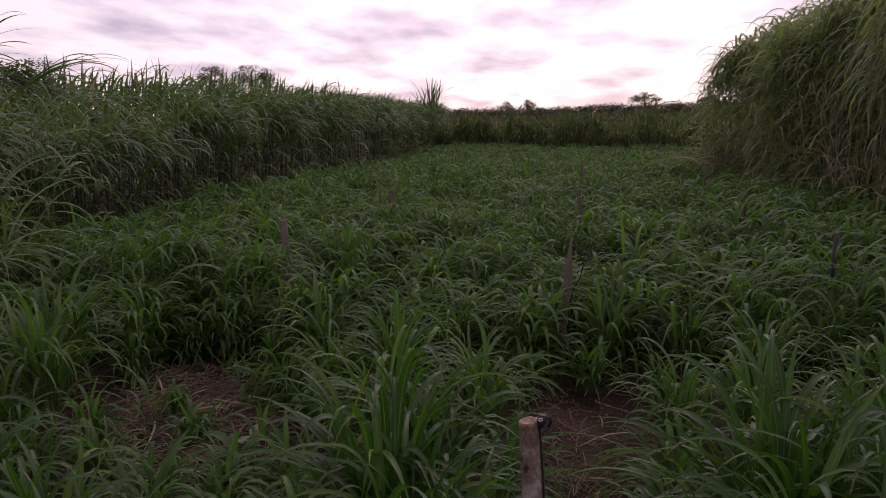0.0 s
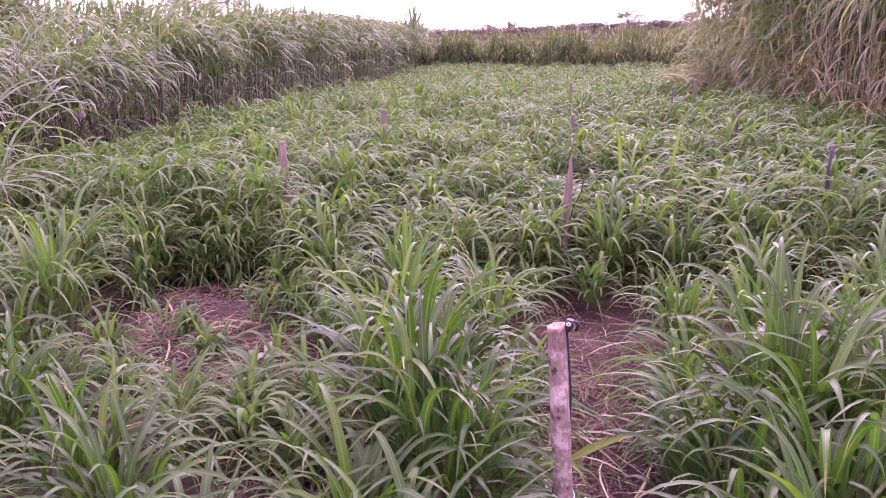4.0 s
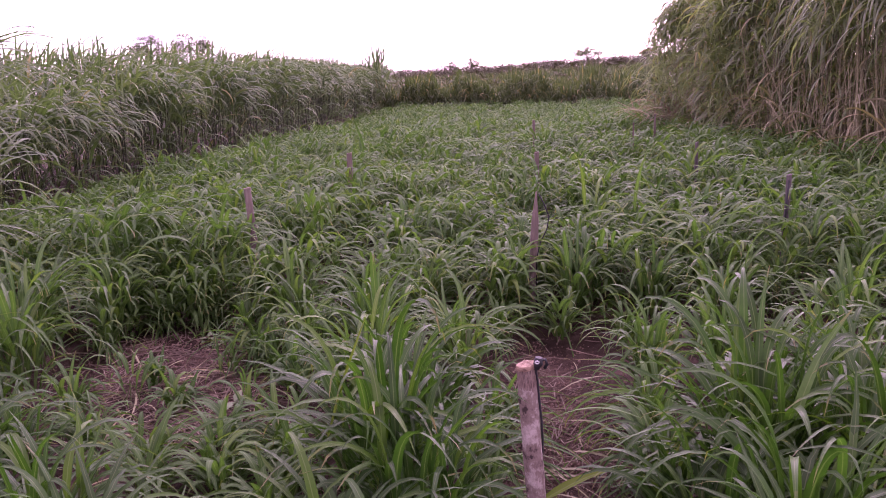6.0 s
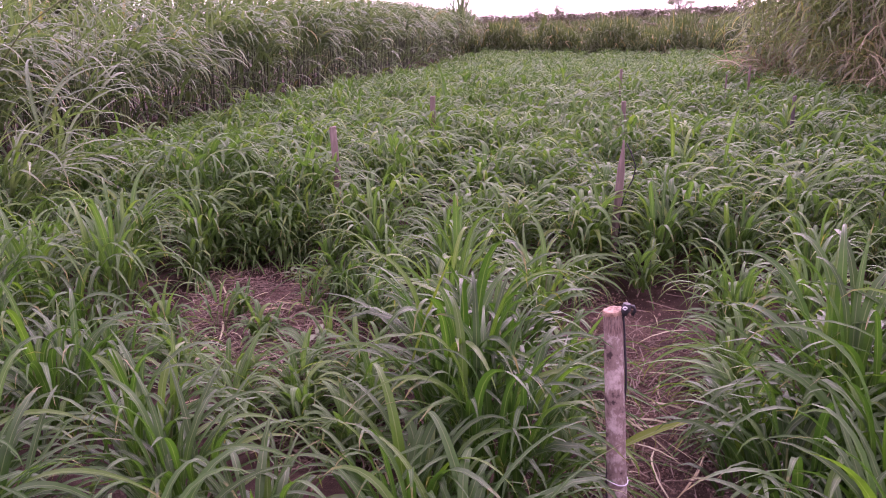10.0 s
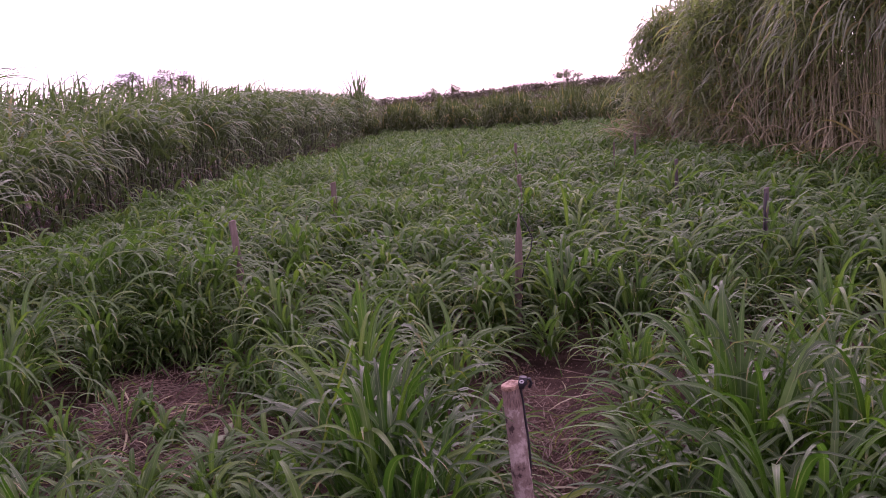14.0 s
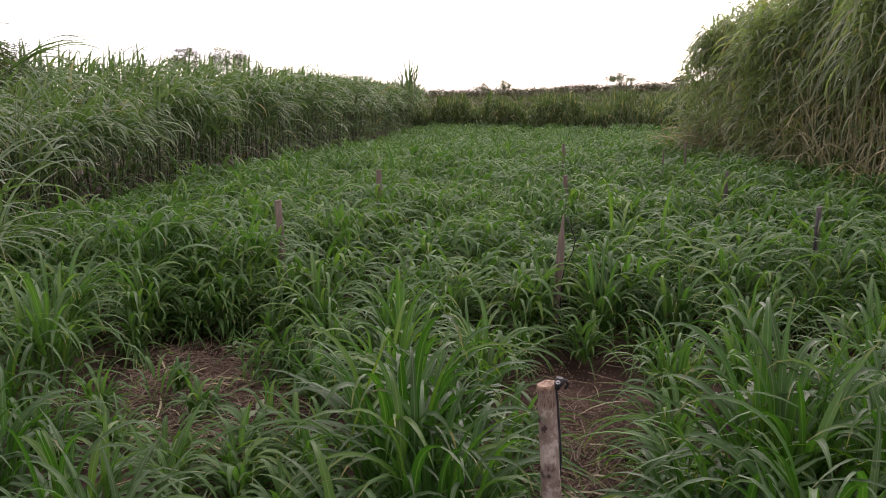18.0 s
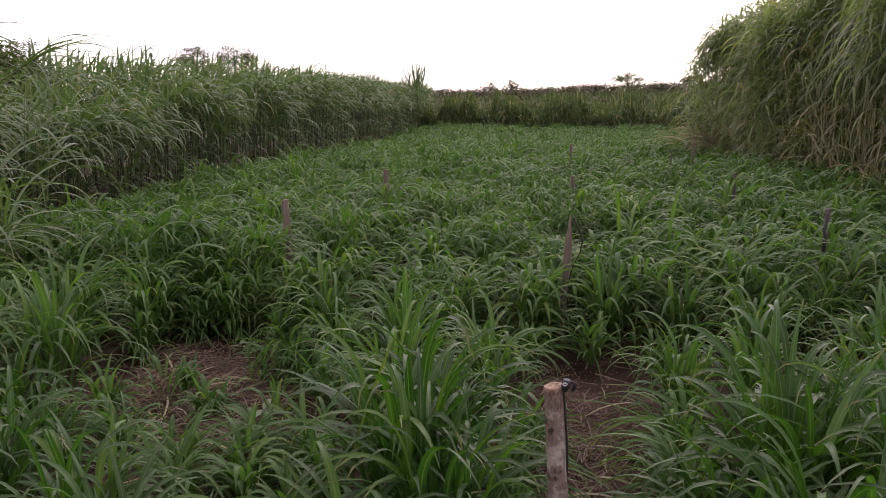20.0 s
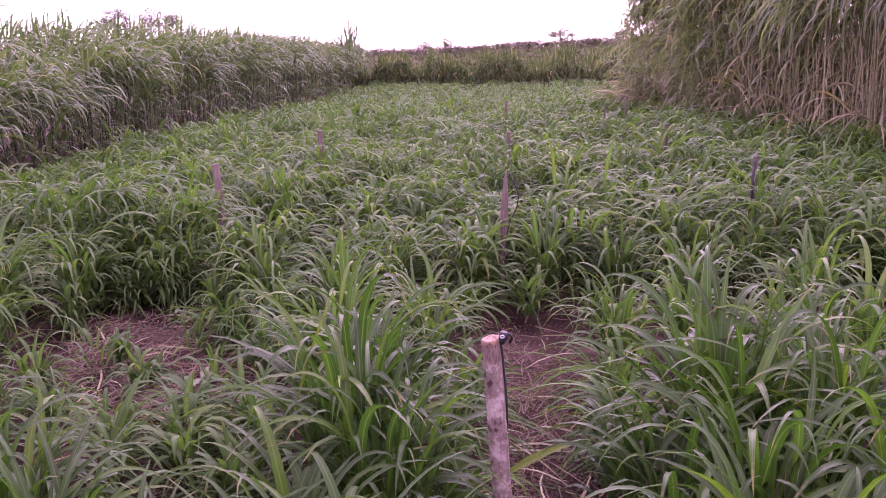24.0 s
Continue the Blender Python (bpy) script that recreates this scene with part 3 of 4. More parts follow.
field_patch("field_grass", -6.5, 5.0, 0.46, 40, 3, 0.030, 1.0, True)
field_patch("field_grass", 5.0, 9.0, 0.38, 92, 8, 0.030, 0.98)
field_patch("field_grass", 9.0, 17.0, 0.44, 86, 6, 0.031, 1.04)
field_patch("field_grass", 17.0, 44.0, 0.60, 74, 5, 0.036, 1.06)


# ---- tall grass stands ----
def stand(name, label, strip, leaves_per_m2, height, mat, culm_mat, seed, lean, leaf_len, leaf_w, segs=6, spikes=0.16, culms=8, fall=(0.35, 1.0), first=(45, 80), skirt=0.3, aim=0.4, fan=38, bow=(1.0, 1.8), lift=0.8, hang=(-89, -58), bulge=0.0, hold=0.42, inner=0.6, crown=0.0):
    """A stand of tall grass. strip: (x, y) along its front edge and depth away from the field; height(x, y): its top.
    lean: azimuth to which the front leaves hang."""
    g = np.random.default_rng(seed)
    (p0, p1, depth, back) = strip
    p0, p1 = np.array(p0, float), np.array(p1, float)
    run = np.linalg.norm(p1 - p0)
    n = int(leaves_per_m2 * run * depth)
    t, dd = g.uniform(0, 1, n), g.uniform(0, 1, n) ** 1.35 * depth
    wob = 0.22 * np.sin(t * run * 2.1 + seed) + 0.15 * np.sin(t * run * 5.3)
    bx = p0[0] + (p1 - p0)[0] * t + back[0] * (dd + wob)
    by = p0[1] + (p1 - p0)[1] * t + back[1] * (dd + wob)
    h = height(bx, by) * (1 + 0.06 * np.sin(bx * 3.1 + by * 2.3)) * g.uniform(0.93, 1.05, n)
    at = np.where(g.uniform(0, 1, n) < np.where(dd > 0.9, inner, skirt), g.uniform(0.12, fall[0] + 0.1, n), g.uniform(fall[0], fall[1], n) ** 0.8)
    L = leaf_len * g.uniform(0.65, 1.15, n)
    top = g.uniform(0, 1, n) < spikes
    front = np.clip(1.2 - dd / depth, 0, 1)
    az = np.where(g.uniform(0, 1, n) < aim + 0.45 * front, lean + g.normal(0, fan, n), g.uniform(0, 360, n))
    e0 = np.where(top, g.uniform(72, 89, n), g.uniform(first[0], first[1], n))
    e1 = np.where(top, g.uniform(30, 85, n), g.uniform(hang[0], hang[1], n))
    bz = np.where(top, h - L * lift, h * at - L * hold)
    cap = g.uniform(0, 1, n) < crown
    L, at = np.where(cap, L * 0.62, L), np.where(cap, g.uniform(0.80, 1.0, n), at)
    az, bz = np.where(cap, g.uniform(0, 360, n), az), np.where(cap, h * at - L * 0.35, bz)
    out = bulge * np.sin(np.pi * np.clip(at, 0, 1) ** 1.3) * (dd < 0.9)
    bx, by = bx - back[0] * out, by - back[1] * out
    base = np.stack([bx, by, ground_z(bx, by) + np.maximum(bz, 0.02)], -1)
    th = new(name)
    th.location = (0, 0, 0)
    tagged(th, label, "tall grass")
    part("foliage", mesh_of("foliage", *blades(base, az, e0, e1, L, leaf_w * g.uniform(0.7, 1.2, n), g.uniform(bow[0], bow[1], n), segs, g.uniform(-30, 30, n), g.uniform(-40, 40, n)), mat), mat, th, kind="stuff")
    k = int(culms * run * depth)
    t, dd = g.uniform(0, 1, k), g.uniform(0, 1, k) ** 1.4 * depth
    cx, cy = p0[0] + (p1 - p0)[0] * t + back[0] * dd, p0[1] + (p1 - p0)[1] * t + back[1] * dd
    hz = ground_z(cx, cy)
    ends = np.stack([cx + g.normal(0, 0.10, k), cy + g.normal(0, 0.10, k), hz + height(cx, cy) * g.uniform(0.7, 0.95, k)], -1)
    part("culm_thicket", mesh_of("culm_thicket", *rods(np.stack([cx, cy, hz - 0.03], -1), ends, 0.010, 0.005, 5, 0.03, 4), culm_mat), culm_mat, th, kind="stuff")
    return th


def hedge_top(x, y):
    return 1.40 + 0.52 * smooth(9, 15.5, y) + 0.20 * smooth(14, 22, y) + 0.38 * smooth(-5.0 + 0.028 * (np.asarray(y, float) - 6), -7.2, x)


HEDGE = "stand of shoulder-high fodder grass with pale arching leaves beside the field"
stand("tall_grass_stand", HEDGE, ((-5.15, 5.6), (-4.85, 12.0), 4.5, (-1, 0)), 125, hedge_top, mat_tall, mat_shaded_culm, 21, -14, 0.86, 0.044, 9, 0.05, 7, (0.66, 1.0), (40, 78), 0.15, 0.5, 30, (1.0, 1.8), 0.62, (-92, -50), 0.16, 0.30, 0.42)
stand("tall_grass_stand", HEDGE, ((-4.85, 12.0), (-4.2, 19.5), 4.5, (-1, 0)), 125, hedge_top, mat_tall, mat_shaded_culm, 22, -14, 0.86, 0.046, 8, 0.05, 7, (0.66, 1.0), (40, 78), 0.15, 0.5, 30, (1.0, 1.8), 0.62, (-92, -50), 0.16, 0.30, 0.42)
stand("tall_grass_stand", HEDGE, ((-4.2, 19.5), (-3.7, 43.0), 4.0, (-1, 0)), 95, hedge_top, mat_tall, mat_shaded_culm, 23, -14, 0.90, 0.052, 6, 0.05, 5, (0.62, 1.0), (40, 78), 0.15, 0.5, 30, (1.0, 1.8), 0.66, (-92, -50), 0.16, 0.30, 0.42)


def cane_top(x, y):
    edge = np.asarray(x, float) - (5.1 - 0.077 * (np.asarray(y, float) - 5))
    dome = np.sqrt(np.clip((edge + 0.15) / 1.6, 0, 1))
    return 2.15 + 0.35 * smooth(18.2, 14.5, y) + 0.30 * smooth(14, 9, y) + 1.15 * dome


CANES = "towering stand of cane-like grass with yellowed stems and drooping leaves"
near_canes = stand("cane_grass_stand", CANES, ((5.25, 5.0), (4.95, 12.0), 4.2, (1, 0)), 520, cane_top, mat_cane, mat_cane_culm, 31, 215, 0.85, 0.036, 7, 0.0, 14, (0.52, 1.0), (40, 80), 0.07, 0.30, 60, (0.4, 0.9), 0.75, (-96, -76), 0.20, 0.2, 0.25, 0.38)
far_canes = stand("cane_grass_stand", CANES, ((4.95, 12.0), (4.4, 17.6), 4.2, (1, 0)), 700, cane_top, mat_cane, mat_cane_culm, 32, 215, 0.80, 0.036, 7, 0.0, 10, (0.22, 1.0), (45, 84), 0.20, 0.35, 60, (0.6, 1.3), 0.75, (-94, -66), 0.28, 0.2, 0.22, 0.42)


stand("cane_grass_stand", CANES, ((5.3, 17.6), (6.2, 23.0), 4.0, (1, 0)), 260, cane_top, mat_cane, mat_cane_culm, 33, 215, 0.80, 0.044, 5, 0.0, 5, (0.30, 1.0), (45, 84), 0.20, 0.35, 60, (0.6, 1.3), 0.75, (-94, -66), 0.1, 0.2, 0.3, 0.3)


# the canes that stand clear along the front, each by itself
CANE_STEMS = []
for i in range(6):
    bow = rng.uniform(-0.06, 0.06)
    pts = [(bow * math.sin(math.pi * t), 0.02 * math.sin(5 * t), t * 2.2) for t in [k / 9 for k in range(10)]]
    v = bpy.data.meshes.new("culm")
    CANE_STEMS.append((pts, v))
pick = random.Random(3)
for i in range(230):
    y = 5.2 + 12.2 * pick.random() ** 1.6
    x = 5.25 - 0.068 * (y - 5) + pick.uniform(-0.05, 0.75)
    pts, me = CANE_STEMS[i % 6]
    if not me.vertices:
        bm = bmesh.new()
        rings = []
        for j, p in enumerate(pts):
            for dz, f in ((0.0, 1.0), (0.012, 1.25), (0.024, 1.0)):
                rad = (0.0115 - 0.0006 * j) * f
                rings.append([bm.verts.new((p[0] + rad * math.cos(a), p[1] + rad * math.sin(a), p[2] + dz)) for a in [math.pi / 3 * k for k in range(6)]])
        for lo, hi in zip(rings, rings[1:]):
            for k in range(6):
                bm.faces.new((lo[k], lo[(k + 1) % 6], hi[(k + 1) % 6], hi[k])).smooth = True
        bm.to_mesh(me)
        bm.free()
        me.materials.append(mat_cane_culm)
    ob = part("culm", me, mat_cane_culm, near_canes if y < 12 else far_canes)
    ob.location = (x, y, -0.02)
    ob.rotation_euler = (pick.gauss(0, 0.10), pick.gauss(-0.05, 0.12), pick.uniform(0, 6.28))
    ob.scale = (1, 1, pick.uniform(0.65, 1.1))


def far_top(x, y):
    x = np.asarray(x, float)
    return 1.32 + 0.38 * np.sin(x * 2.4 + 0.8 * np.sin(x * 0.9)) + 0.22 * np.sin(x * 5.1 + 1) + 0.12 * np.sin(x * 9.3)


stand("far_grass_stand", "row of distant tall grass clumps closing the field", ((-4.5, 40.0), (4.5, 36.0), 6.0, (0, 1)), 110, far_top, mat_far, mat_culm, 41, 270, 1.0, 0.055, 4, 0.12, 2, (0.3, 1.0))
stand("far_grass_stand", "row of distant tall grass clumps closing the field", ((4.5, 36.0), (16.0, 35.0), 6.0, (0, 1)), 110, far_top, mat_far, mat_culm, 42, 270, 1.0, 0.055, 4, 0.12, 2, (0.3, 1.0))


# ---- stakes with small sprinklers ----
def tube(points, radius, sides=8, cap=True):
    """A round bar through points; radius may be a list."""
    bm = bmesh.new()
    rings = []
    pts = [Vector(p) for p in points]
    for i, p in enumerate(pts):
        d = (pts[min(i + 1, len(pts) - 1)] - pts[max(i - 1, 0)]).normalized()
        ref = Vector((0, 1, 0)) if abs(d.z) > 0.7 else Vector((0, 0, 1))
        a = d.cross(ref).normalized()
        b = d.cross(a)
        r = radius[i] if isinstance(radius, (list, tuple)) else radius
        rings.append([bm.verts.new(p + (a * math.cos(t) + b * math.sin(t)) * r) for t in [2 * math.pi * k / sides for k in range(sides)]])
    for lo, hi in zip(rings, rings[1:]):
        for k in range(sides):
            bm.faces.new((lo[k], lo[(k + 1) % sides], hi[(k + 1) % sides], hi[k])).smooth = True
    if cap:
        bm.faces.new(rings[0][::-1])
        bm.faces.new(rings[-1])
    bmesh.ops.recalc_face_normals(bm, faces=bm.faces)
    return bm


def stake(x, y, top, radius, lean_x, lean_y, mat, label, head, seed, pointed=False):
    """x, y: under the top's middle; the foot is set by the lean."""
    r = random.Random(seed)
    s = thing("sprinkler_stake", x - lean_x * top, y - lean_y * top, 0, label, "stake", "stakes in the field")
    sides, rows = 18, 26
    bm = bmesh.new()
    rings = []
    for i in range(rows + 1):
        z = -0.12 + (top + 0.12) * i / rows
        ring = []
        for k in range(sides):
            a = 2 * math.pi * k / sides
            rr = radius * (1.06 - 0.10 * i / rows) * (1 + 0.10 * noise.noise((math.cos(a) * 1.5 + seed, math.sin(a) * 1.5, z * 9)) + 0.05 * noise.noise((math.cos(a) * 4, math.sin(a) * 4 + seed, z * 40)))
            if pointed and i > rows - 5:
                rr *= 1 - 0.17 * (i - rows + 5)
            knot = math.exp(-((z - top * 0.62) / 0.02) ** 2) * 0.08
            ring.append(bm.verts.new((lean_x * z + rr * (1 + knot) * math.cos(a), lean_y * z + rr * (1 + knot) * math.sin(a), z)))
        rings.append(ring)
    for lo, hi in zip(rings, rings[1:]):
        for k in range(sides):
            bm.faces.new((lo[k], lo[(k + 1) % sides], hi[(k + 1) % sides], hi[k])).smooth = True
    bm.faces.new(rings[0][::-1])
    if pointed:
        bm.faces.new(rings[-1])
    part("post", bm, mat, s)
    px, py = lean_x * top, lean_y * top
    if not pointed:
        bm = bmesh.new()
        prev = None
        for f, dz in ((1.03, -0.004), (1.05, 0.002), (0.99, 0.007), (0.6, 0.009), (0.25, 0.008)):
            ring = [bm.verts.new((px + radius * f * math.cos(a) * 0.97, py + radius * f * math.sin(a) * 0.97, top + dz + 0.004 * math.cos(a) + r.uniform(-0.0015, 0.0015))) for a in [2 * math.pi * k / sides for k in range(sides)]]
            if prev:
                for k in range(sides):
                    bm.faces.new((prev[k], prev[(k + 1) % sides], ring[(k + 1) % sides], ring[k]))
            prev = ring
        bm.faces.new(prev)
        part("cut_top", bm, mat_cut if head else mat, s, "freshly sawn pale orange end grain" if head else "")
    if head:
        # thin hose up the post, and the small sprinkler at its end
        hx = radius - 0.003
        pts = []
        for i in range(15):
            z = -0.02 + (top - 0.02) * i / 14
            turn_ = math.radians(-15 + 205 * (1 - min(1.0, max(0.0, (z - 0.28) / 0.30))))
            wide = radius * (1.10 + 0.05 * math.sin(z * 31 + seed))
            pts.append((lean_x * z + wide * math.cos(turn_), lean_y * z + wide * math.sin(turn_), z))
        pts += [(px + hx + 0.002, py - 0.012, top - 0.01), (px + hx + 0.006, py - 0.012, top + 0.004)]
        part("hose", tube(pts, 0.0030, 8), mat_black, s, "thin black irrigation hose")
        h = part("sprinkler", tube([(px + hx + 0.004, py - 0.012, top - 0.004), (px + hx + 0.004, py - 0.012, top + 0.006), (px + hx + 0.008, py - 0.012, top + 0.012), (px + hx + 0.010, py - 0.012, top + 0.028)], [0.007, 0.0105, 0.0125, 0.010], 12), mat_black, s, "black plastic micro sprinkler head")
        part("collar", tube([(px + hx + 0.004 + 0.0048 * math.cos(a), py - 0.0245, top + 0.019 + 0.0034 * math.sin(a)) for a in [2 * math.pi * k / 14 for k in range(15)]], 0.0018, 6), mat_pale, h, "pale plastic ring")
        part("arm", tube([(px + hx + 0.014, py - 0.012, top + 0.02), (px + hx + 0.026, py - 0.014, top + 0.022), (px + hx + 0.030, py - 0.014, top + 0.010), (px + hx + 0.024, py - 0.013, top - 0.002)], 0.0045, 8), mat_black, h)
        z = 0.30
        part("wire_tie", tube([(lean_x * z + radius * 1.12 * math.cos(a), lean_y * z + radius * 1.12 * math.sin(a), z + 0.004 * math.sin(2 * a)) for a in [2 * math.pi * k / 16 for k in range(17)]], 0.0016, 6), mat_pale, s, "thin wire tie round the post")
    return s


stake(0.140, 2.00, 0.775, 0.026, -0.06, 0.02, mat_bark, "round wooden stake with pale mottled bark and a small sprinkler", True, 1)
p2 = stake(0.455, 4.95, 0.815, 0.024, 0.05, 0.0, mat_grey_wood, "pointed reddish-brown wooden stake with a black hose loop", False, 2, True)
part("hose", tube([(0.055, -0.02, 0.80), (0.085, -0.03, 0.74), (0.115, -0.03, 0.66), (0.10, -0.03, 0.58), (0.06, -0.03, 0.50), (0.035, -0.032, 0.40), (0.03, -0.032, 0.1)], 0.0038, 8), mat_black, p2, "black hose bowing out from the stake")
stake(-1.470, 5.50, 0.825, 0.025, -0.04, 0.0, mat_grey_wood, "grey-brown wooden stake standing in knee-high grass", False, 3)
stake(-1.130, 8.30, 0.800, 0.029, 0.02, 0.0, mat_grey_wood, "short reddish-brown wooden stake far in the grass", False, 4)
r1 = stake(2.125, 5.27, 0.815, 0.017, 0.03, 0.0, mat_dark_wood, "dark weathered wooden stake with a black hose", False, 5)
part("hose", tube([(0.012, -0.028, 0.79), (0.0, -0.03, 0.55), (-0.012, -0.03, 0.2), (-0.012, -0.03, 0.0)], 0.007, 8), mat_black, r1, "black hose tied along the stake")
stake(2.396, 8.25, 0.785, 0.018, 0.0, 0.0, mat_dark_wood, "thin dark wooden stake in the grass", False, 6)
stake(0.800, 8.45, 0.726, 0.024, 0.0, 0.0, mat_grey_wood, "grey-brown wooden stake standing in the furrow", False, 7)
stake(1.165, 12.60, 0.834, 0.022, 0.0, 0.0, mat_grey_wood, "thin weathered wooden stake far down the furrow", False, 8)
stake(2.480, 11.60, 0.800, 0.011, 0.02, 0.0, mat_grey_wood, "thin grey wooden stake among the far grass", False, 10)
stake(2.900, 12.10, 0.880, 0.016, 0.0, 0.0, mat_grey_wood, "reddish wooden stake beside the tall cane stand", False, 9)


# ---- trees and scrub ----
def crown_mesh(name, centres, radii, per, leaf, seed, flat=0.6, bend=2):
    g = np.random.default_rng(seed)
    c, r = np.repeat(np.array(centres, float), per, 0), np.repeat(np.array(radii, float), per)
    n = len(r)
    d = g.normal(0, 1, (n, 3))
    d /= np.linalg.norm(d, axis=1, keepdims=True)
    pos = c + d * (r * g.uniform(0.35, 1.0, n) ** 0.6)[:, None] * np.array([1, 1, flat])
    return mesh_of(name, *blades(pos, g.uniform(0, 360, n), g.uniform(-20, 60, n), g.uniform(-50, 20, n), leaf * g.uniform(0.6, 1.3, n), leaf * 0.7, 1.0, bend, 0, g.uniform(-60, 60, n), 0, 0.5), mat_scrub)


def tree(x, y, height, spread, label, seed, clusters=14, per=70, leaf=0.35, flat=0.6, low=0.45, size=(0.28, 0.5), mat=None):
    g = np.random.default_rng(seed)
    z0 = float(ground_z(x, y))
    t = thing("tree", x, y, z0, label, "tree")
    cs = []
    for i in range(clusters):
        a, r = g.uniform(0, 2 * math.pi), spread * math.sqrt(g.uniform(0.02, 1))
        cs.append((r * math.cos(a), r * math.sin(a), height * (low + (0.92 - low) * math.sqrt(max(0.0, 1 - 0.9 * (r / spread) ** 2)) * g.uniform(0.45, 1.0))))
    cs[0] = (0, 0, height * 0.88)
    part("trunk", tube([(0, 0, -0.1), (0.03 * height, 0, height * 0.3), (0, 0.02 * height, height * 0.6), (0, 0, height * 0.85)], [0.05 * height, 0.035 * height, 0.02 * height, 0.006 * height], 8), mat_trunk, t)
    for c in cs[1:6]:
        part("limb", tube([(0, 0, height * 0.35), (c[0] * 0.5, c[1] * 0.5, (height * 0.35 + c[2]) / 2), c], [0.02 * height, 0.012 * height, 0.004 * height], 6), mat_trunk, t)
    crown = crown_mesh("crown", cs, [spread * g.uniform(*size) for _ in cs], per, leaf, seed, flat)
    crown.materials[0] = mat or mat_scrub
    part("crown", crown, mat_scrub, t)
    return t


tree(-14.4, 45.0, 4.72, 1.35, "shrubby tree with loose small leaves behind the tall grass", 51, 60, 100, 0.085, 0.7, 0.60, (0.16, 0.34), mat_shrub_hazed)
tree(-16.9, 45.5, 4.70, 0.95, "shrubby tree with loose small leaves behind the tall grass", 52, 44, 90, 0.085, 0.7, 0.60, (0.18, 0.38), mat_shrub_hazed)
tree(-1.0, 150.0, 3.3, 1.7, "small round tree on the far rise", 53, 26, 60, 0.22, 0.7, 0.25, (0.2, 0.42), mat_shrub_hazed)
tree(3.0, 150.0, 3.5, 1.6, "small open tree on the far rise", 54, 24, 55, 0.22, 0.7, 0.25, (0.2, 0.42), mat_shrub_hazed)
tree(23.8, 150.0, 3.9, 2.9, "flat-topped tree on the far rise", 55, 46, 62, 0.24, 0.55, 0.34, (0.16, 0.30), mat_shrub_hazed)
tree(35.0, 150.0, 2.9, 2.2, "dense dark tree on the far rise", 56)
for i, (x, y) in enumerate([(-8.3, 13.6), (-9.2, 14.3), (-10.2, 13.8)]):
    tree(x, y, 2.65, 0.75, "dark leafy shrub behind the tall grass", 60 + i, 44, 200, 0.075, 0.8, 0.35, (0.25, 0.5), mat_shrub_hazed)

# low scrub along the rise
g = np.random.default_rng(70)
k = 1100
sx, sy = g.uniform(-45, 60, k), g.uniform(60, 158, k)
sy = np.where(g.uniform(0, 1, k) < 0.55, g.uniform(140, 160, k), sy)
sz = ground_z(sx, sy)
hs = np.where(sy > 138, g.uniform(1.0, 1.9, k), g.uniform(0.4, 0.9, k))
scrub = new("scrub", crown_mesh("scrub", np.stack([sx, sy, sz + hs * 0.4], -1), hs, 100, 0.68, 71, 0.75, 1))
tagged(scrub, "dark scrub and low bushes along the distant rise", "bushes", kind="stuff")
k = 26000
sx, sy = g.uniform(-30, 45, k), g.uniform(46, 120, k)
rough = new("rough_grass", mesh_of("rough_grass", *blades(np.stack([sx, sy, ground_z(sx, sy)], -1), g.uniform(0, 360, k), g.uniform(50, 88, k), g.uniform(-30, 60, k), g.uniform(0.6, 1.3, k), 0.10, 1.4, 3), mat_far))
tagged(rough, "rough tall grass on the slope behind the field", "grass", kind="stuff")


# ---- tall clumps at the near end of the left stand ----
LONG = []
for i in range(16):
    v, q, u = blades((0, 0, 0), 0, rng.uniform(50, 78), rng.uniform(-70, -15), rng.uniform(0.9, 1.25), rng.uniform(0.026, 0.036), rng.uniform(0.9, 1.5), 11, rng.uniform(-25, 25), rng.uniform(-35, 35), 0.14)
    LONG.append(mesh_of("leaf", v, q, u, mat_tall_one))


def tall_clump(x, y, height, culms, per, seed, toward, spread=55):
    """Canes with long leaves that hang towards one side."""
    r = random.Random(seed)
    c = thing("tall_grass_clump", x, y, 0, "tall clump of fodder grass with long arching leaves", "tall grass", "tall clumps at the stand's edge")
    for i in range(culms):
        a, d = r.uniform(0, 6.283), r.uniform(0, 0.22)
        bx, by, h = d * math.cos(a), d * math.sin(a), height * r.uniform(0.6, 0.85)
        tx, ty = bx + r.gauss(0.05, 0.12), by + r.gauss(0, 0.12)
        part("culm", tube([(bx, by, -0.03), ((bx + tx) / 2 + 0.02, (by + ty) / 2, h / 2), (tx, ty, h)], [0.010, 0.008, 0.005], 6), mat_culm, c)
        for j in range(per):
            f = r.uniform(0.35, 1.0)
            ob = part("leaf", LONG[r.randrange(len(LONG))], mat_tall_one, c)
            ob.location = (bx + (tx - bx) * f, by + (ty - by) * f, h * f)
            ob.rotation_euler = (r.gauss(0, 0.08), r.gauss(0, 0.12), math.radians(toward + r.gauss(0, spread)))
            k = r.uniform(0.75, 1.1)
            ob.scale = (k, k, k)
    return c


tall_clump(-3.75, 5.35, 0.78, 6, 4, 1, -10)
tall_clump(-3.6, 5.1, 0.55, 6, 4, 7, 0, 30)
tall_clump(-4.2, 6.2, 1.05, 6, 5, 2, -10)
tall_clump(-5.2, 6.9, 1.9, 7, 5, 4, -5)
tall_clump(-4.7, 7.9, 2.0, 6, 5, 5, -10)
tall_clump(-4.9, 9.2, 1.75, 6, 5, 6, -10)
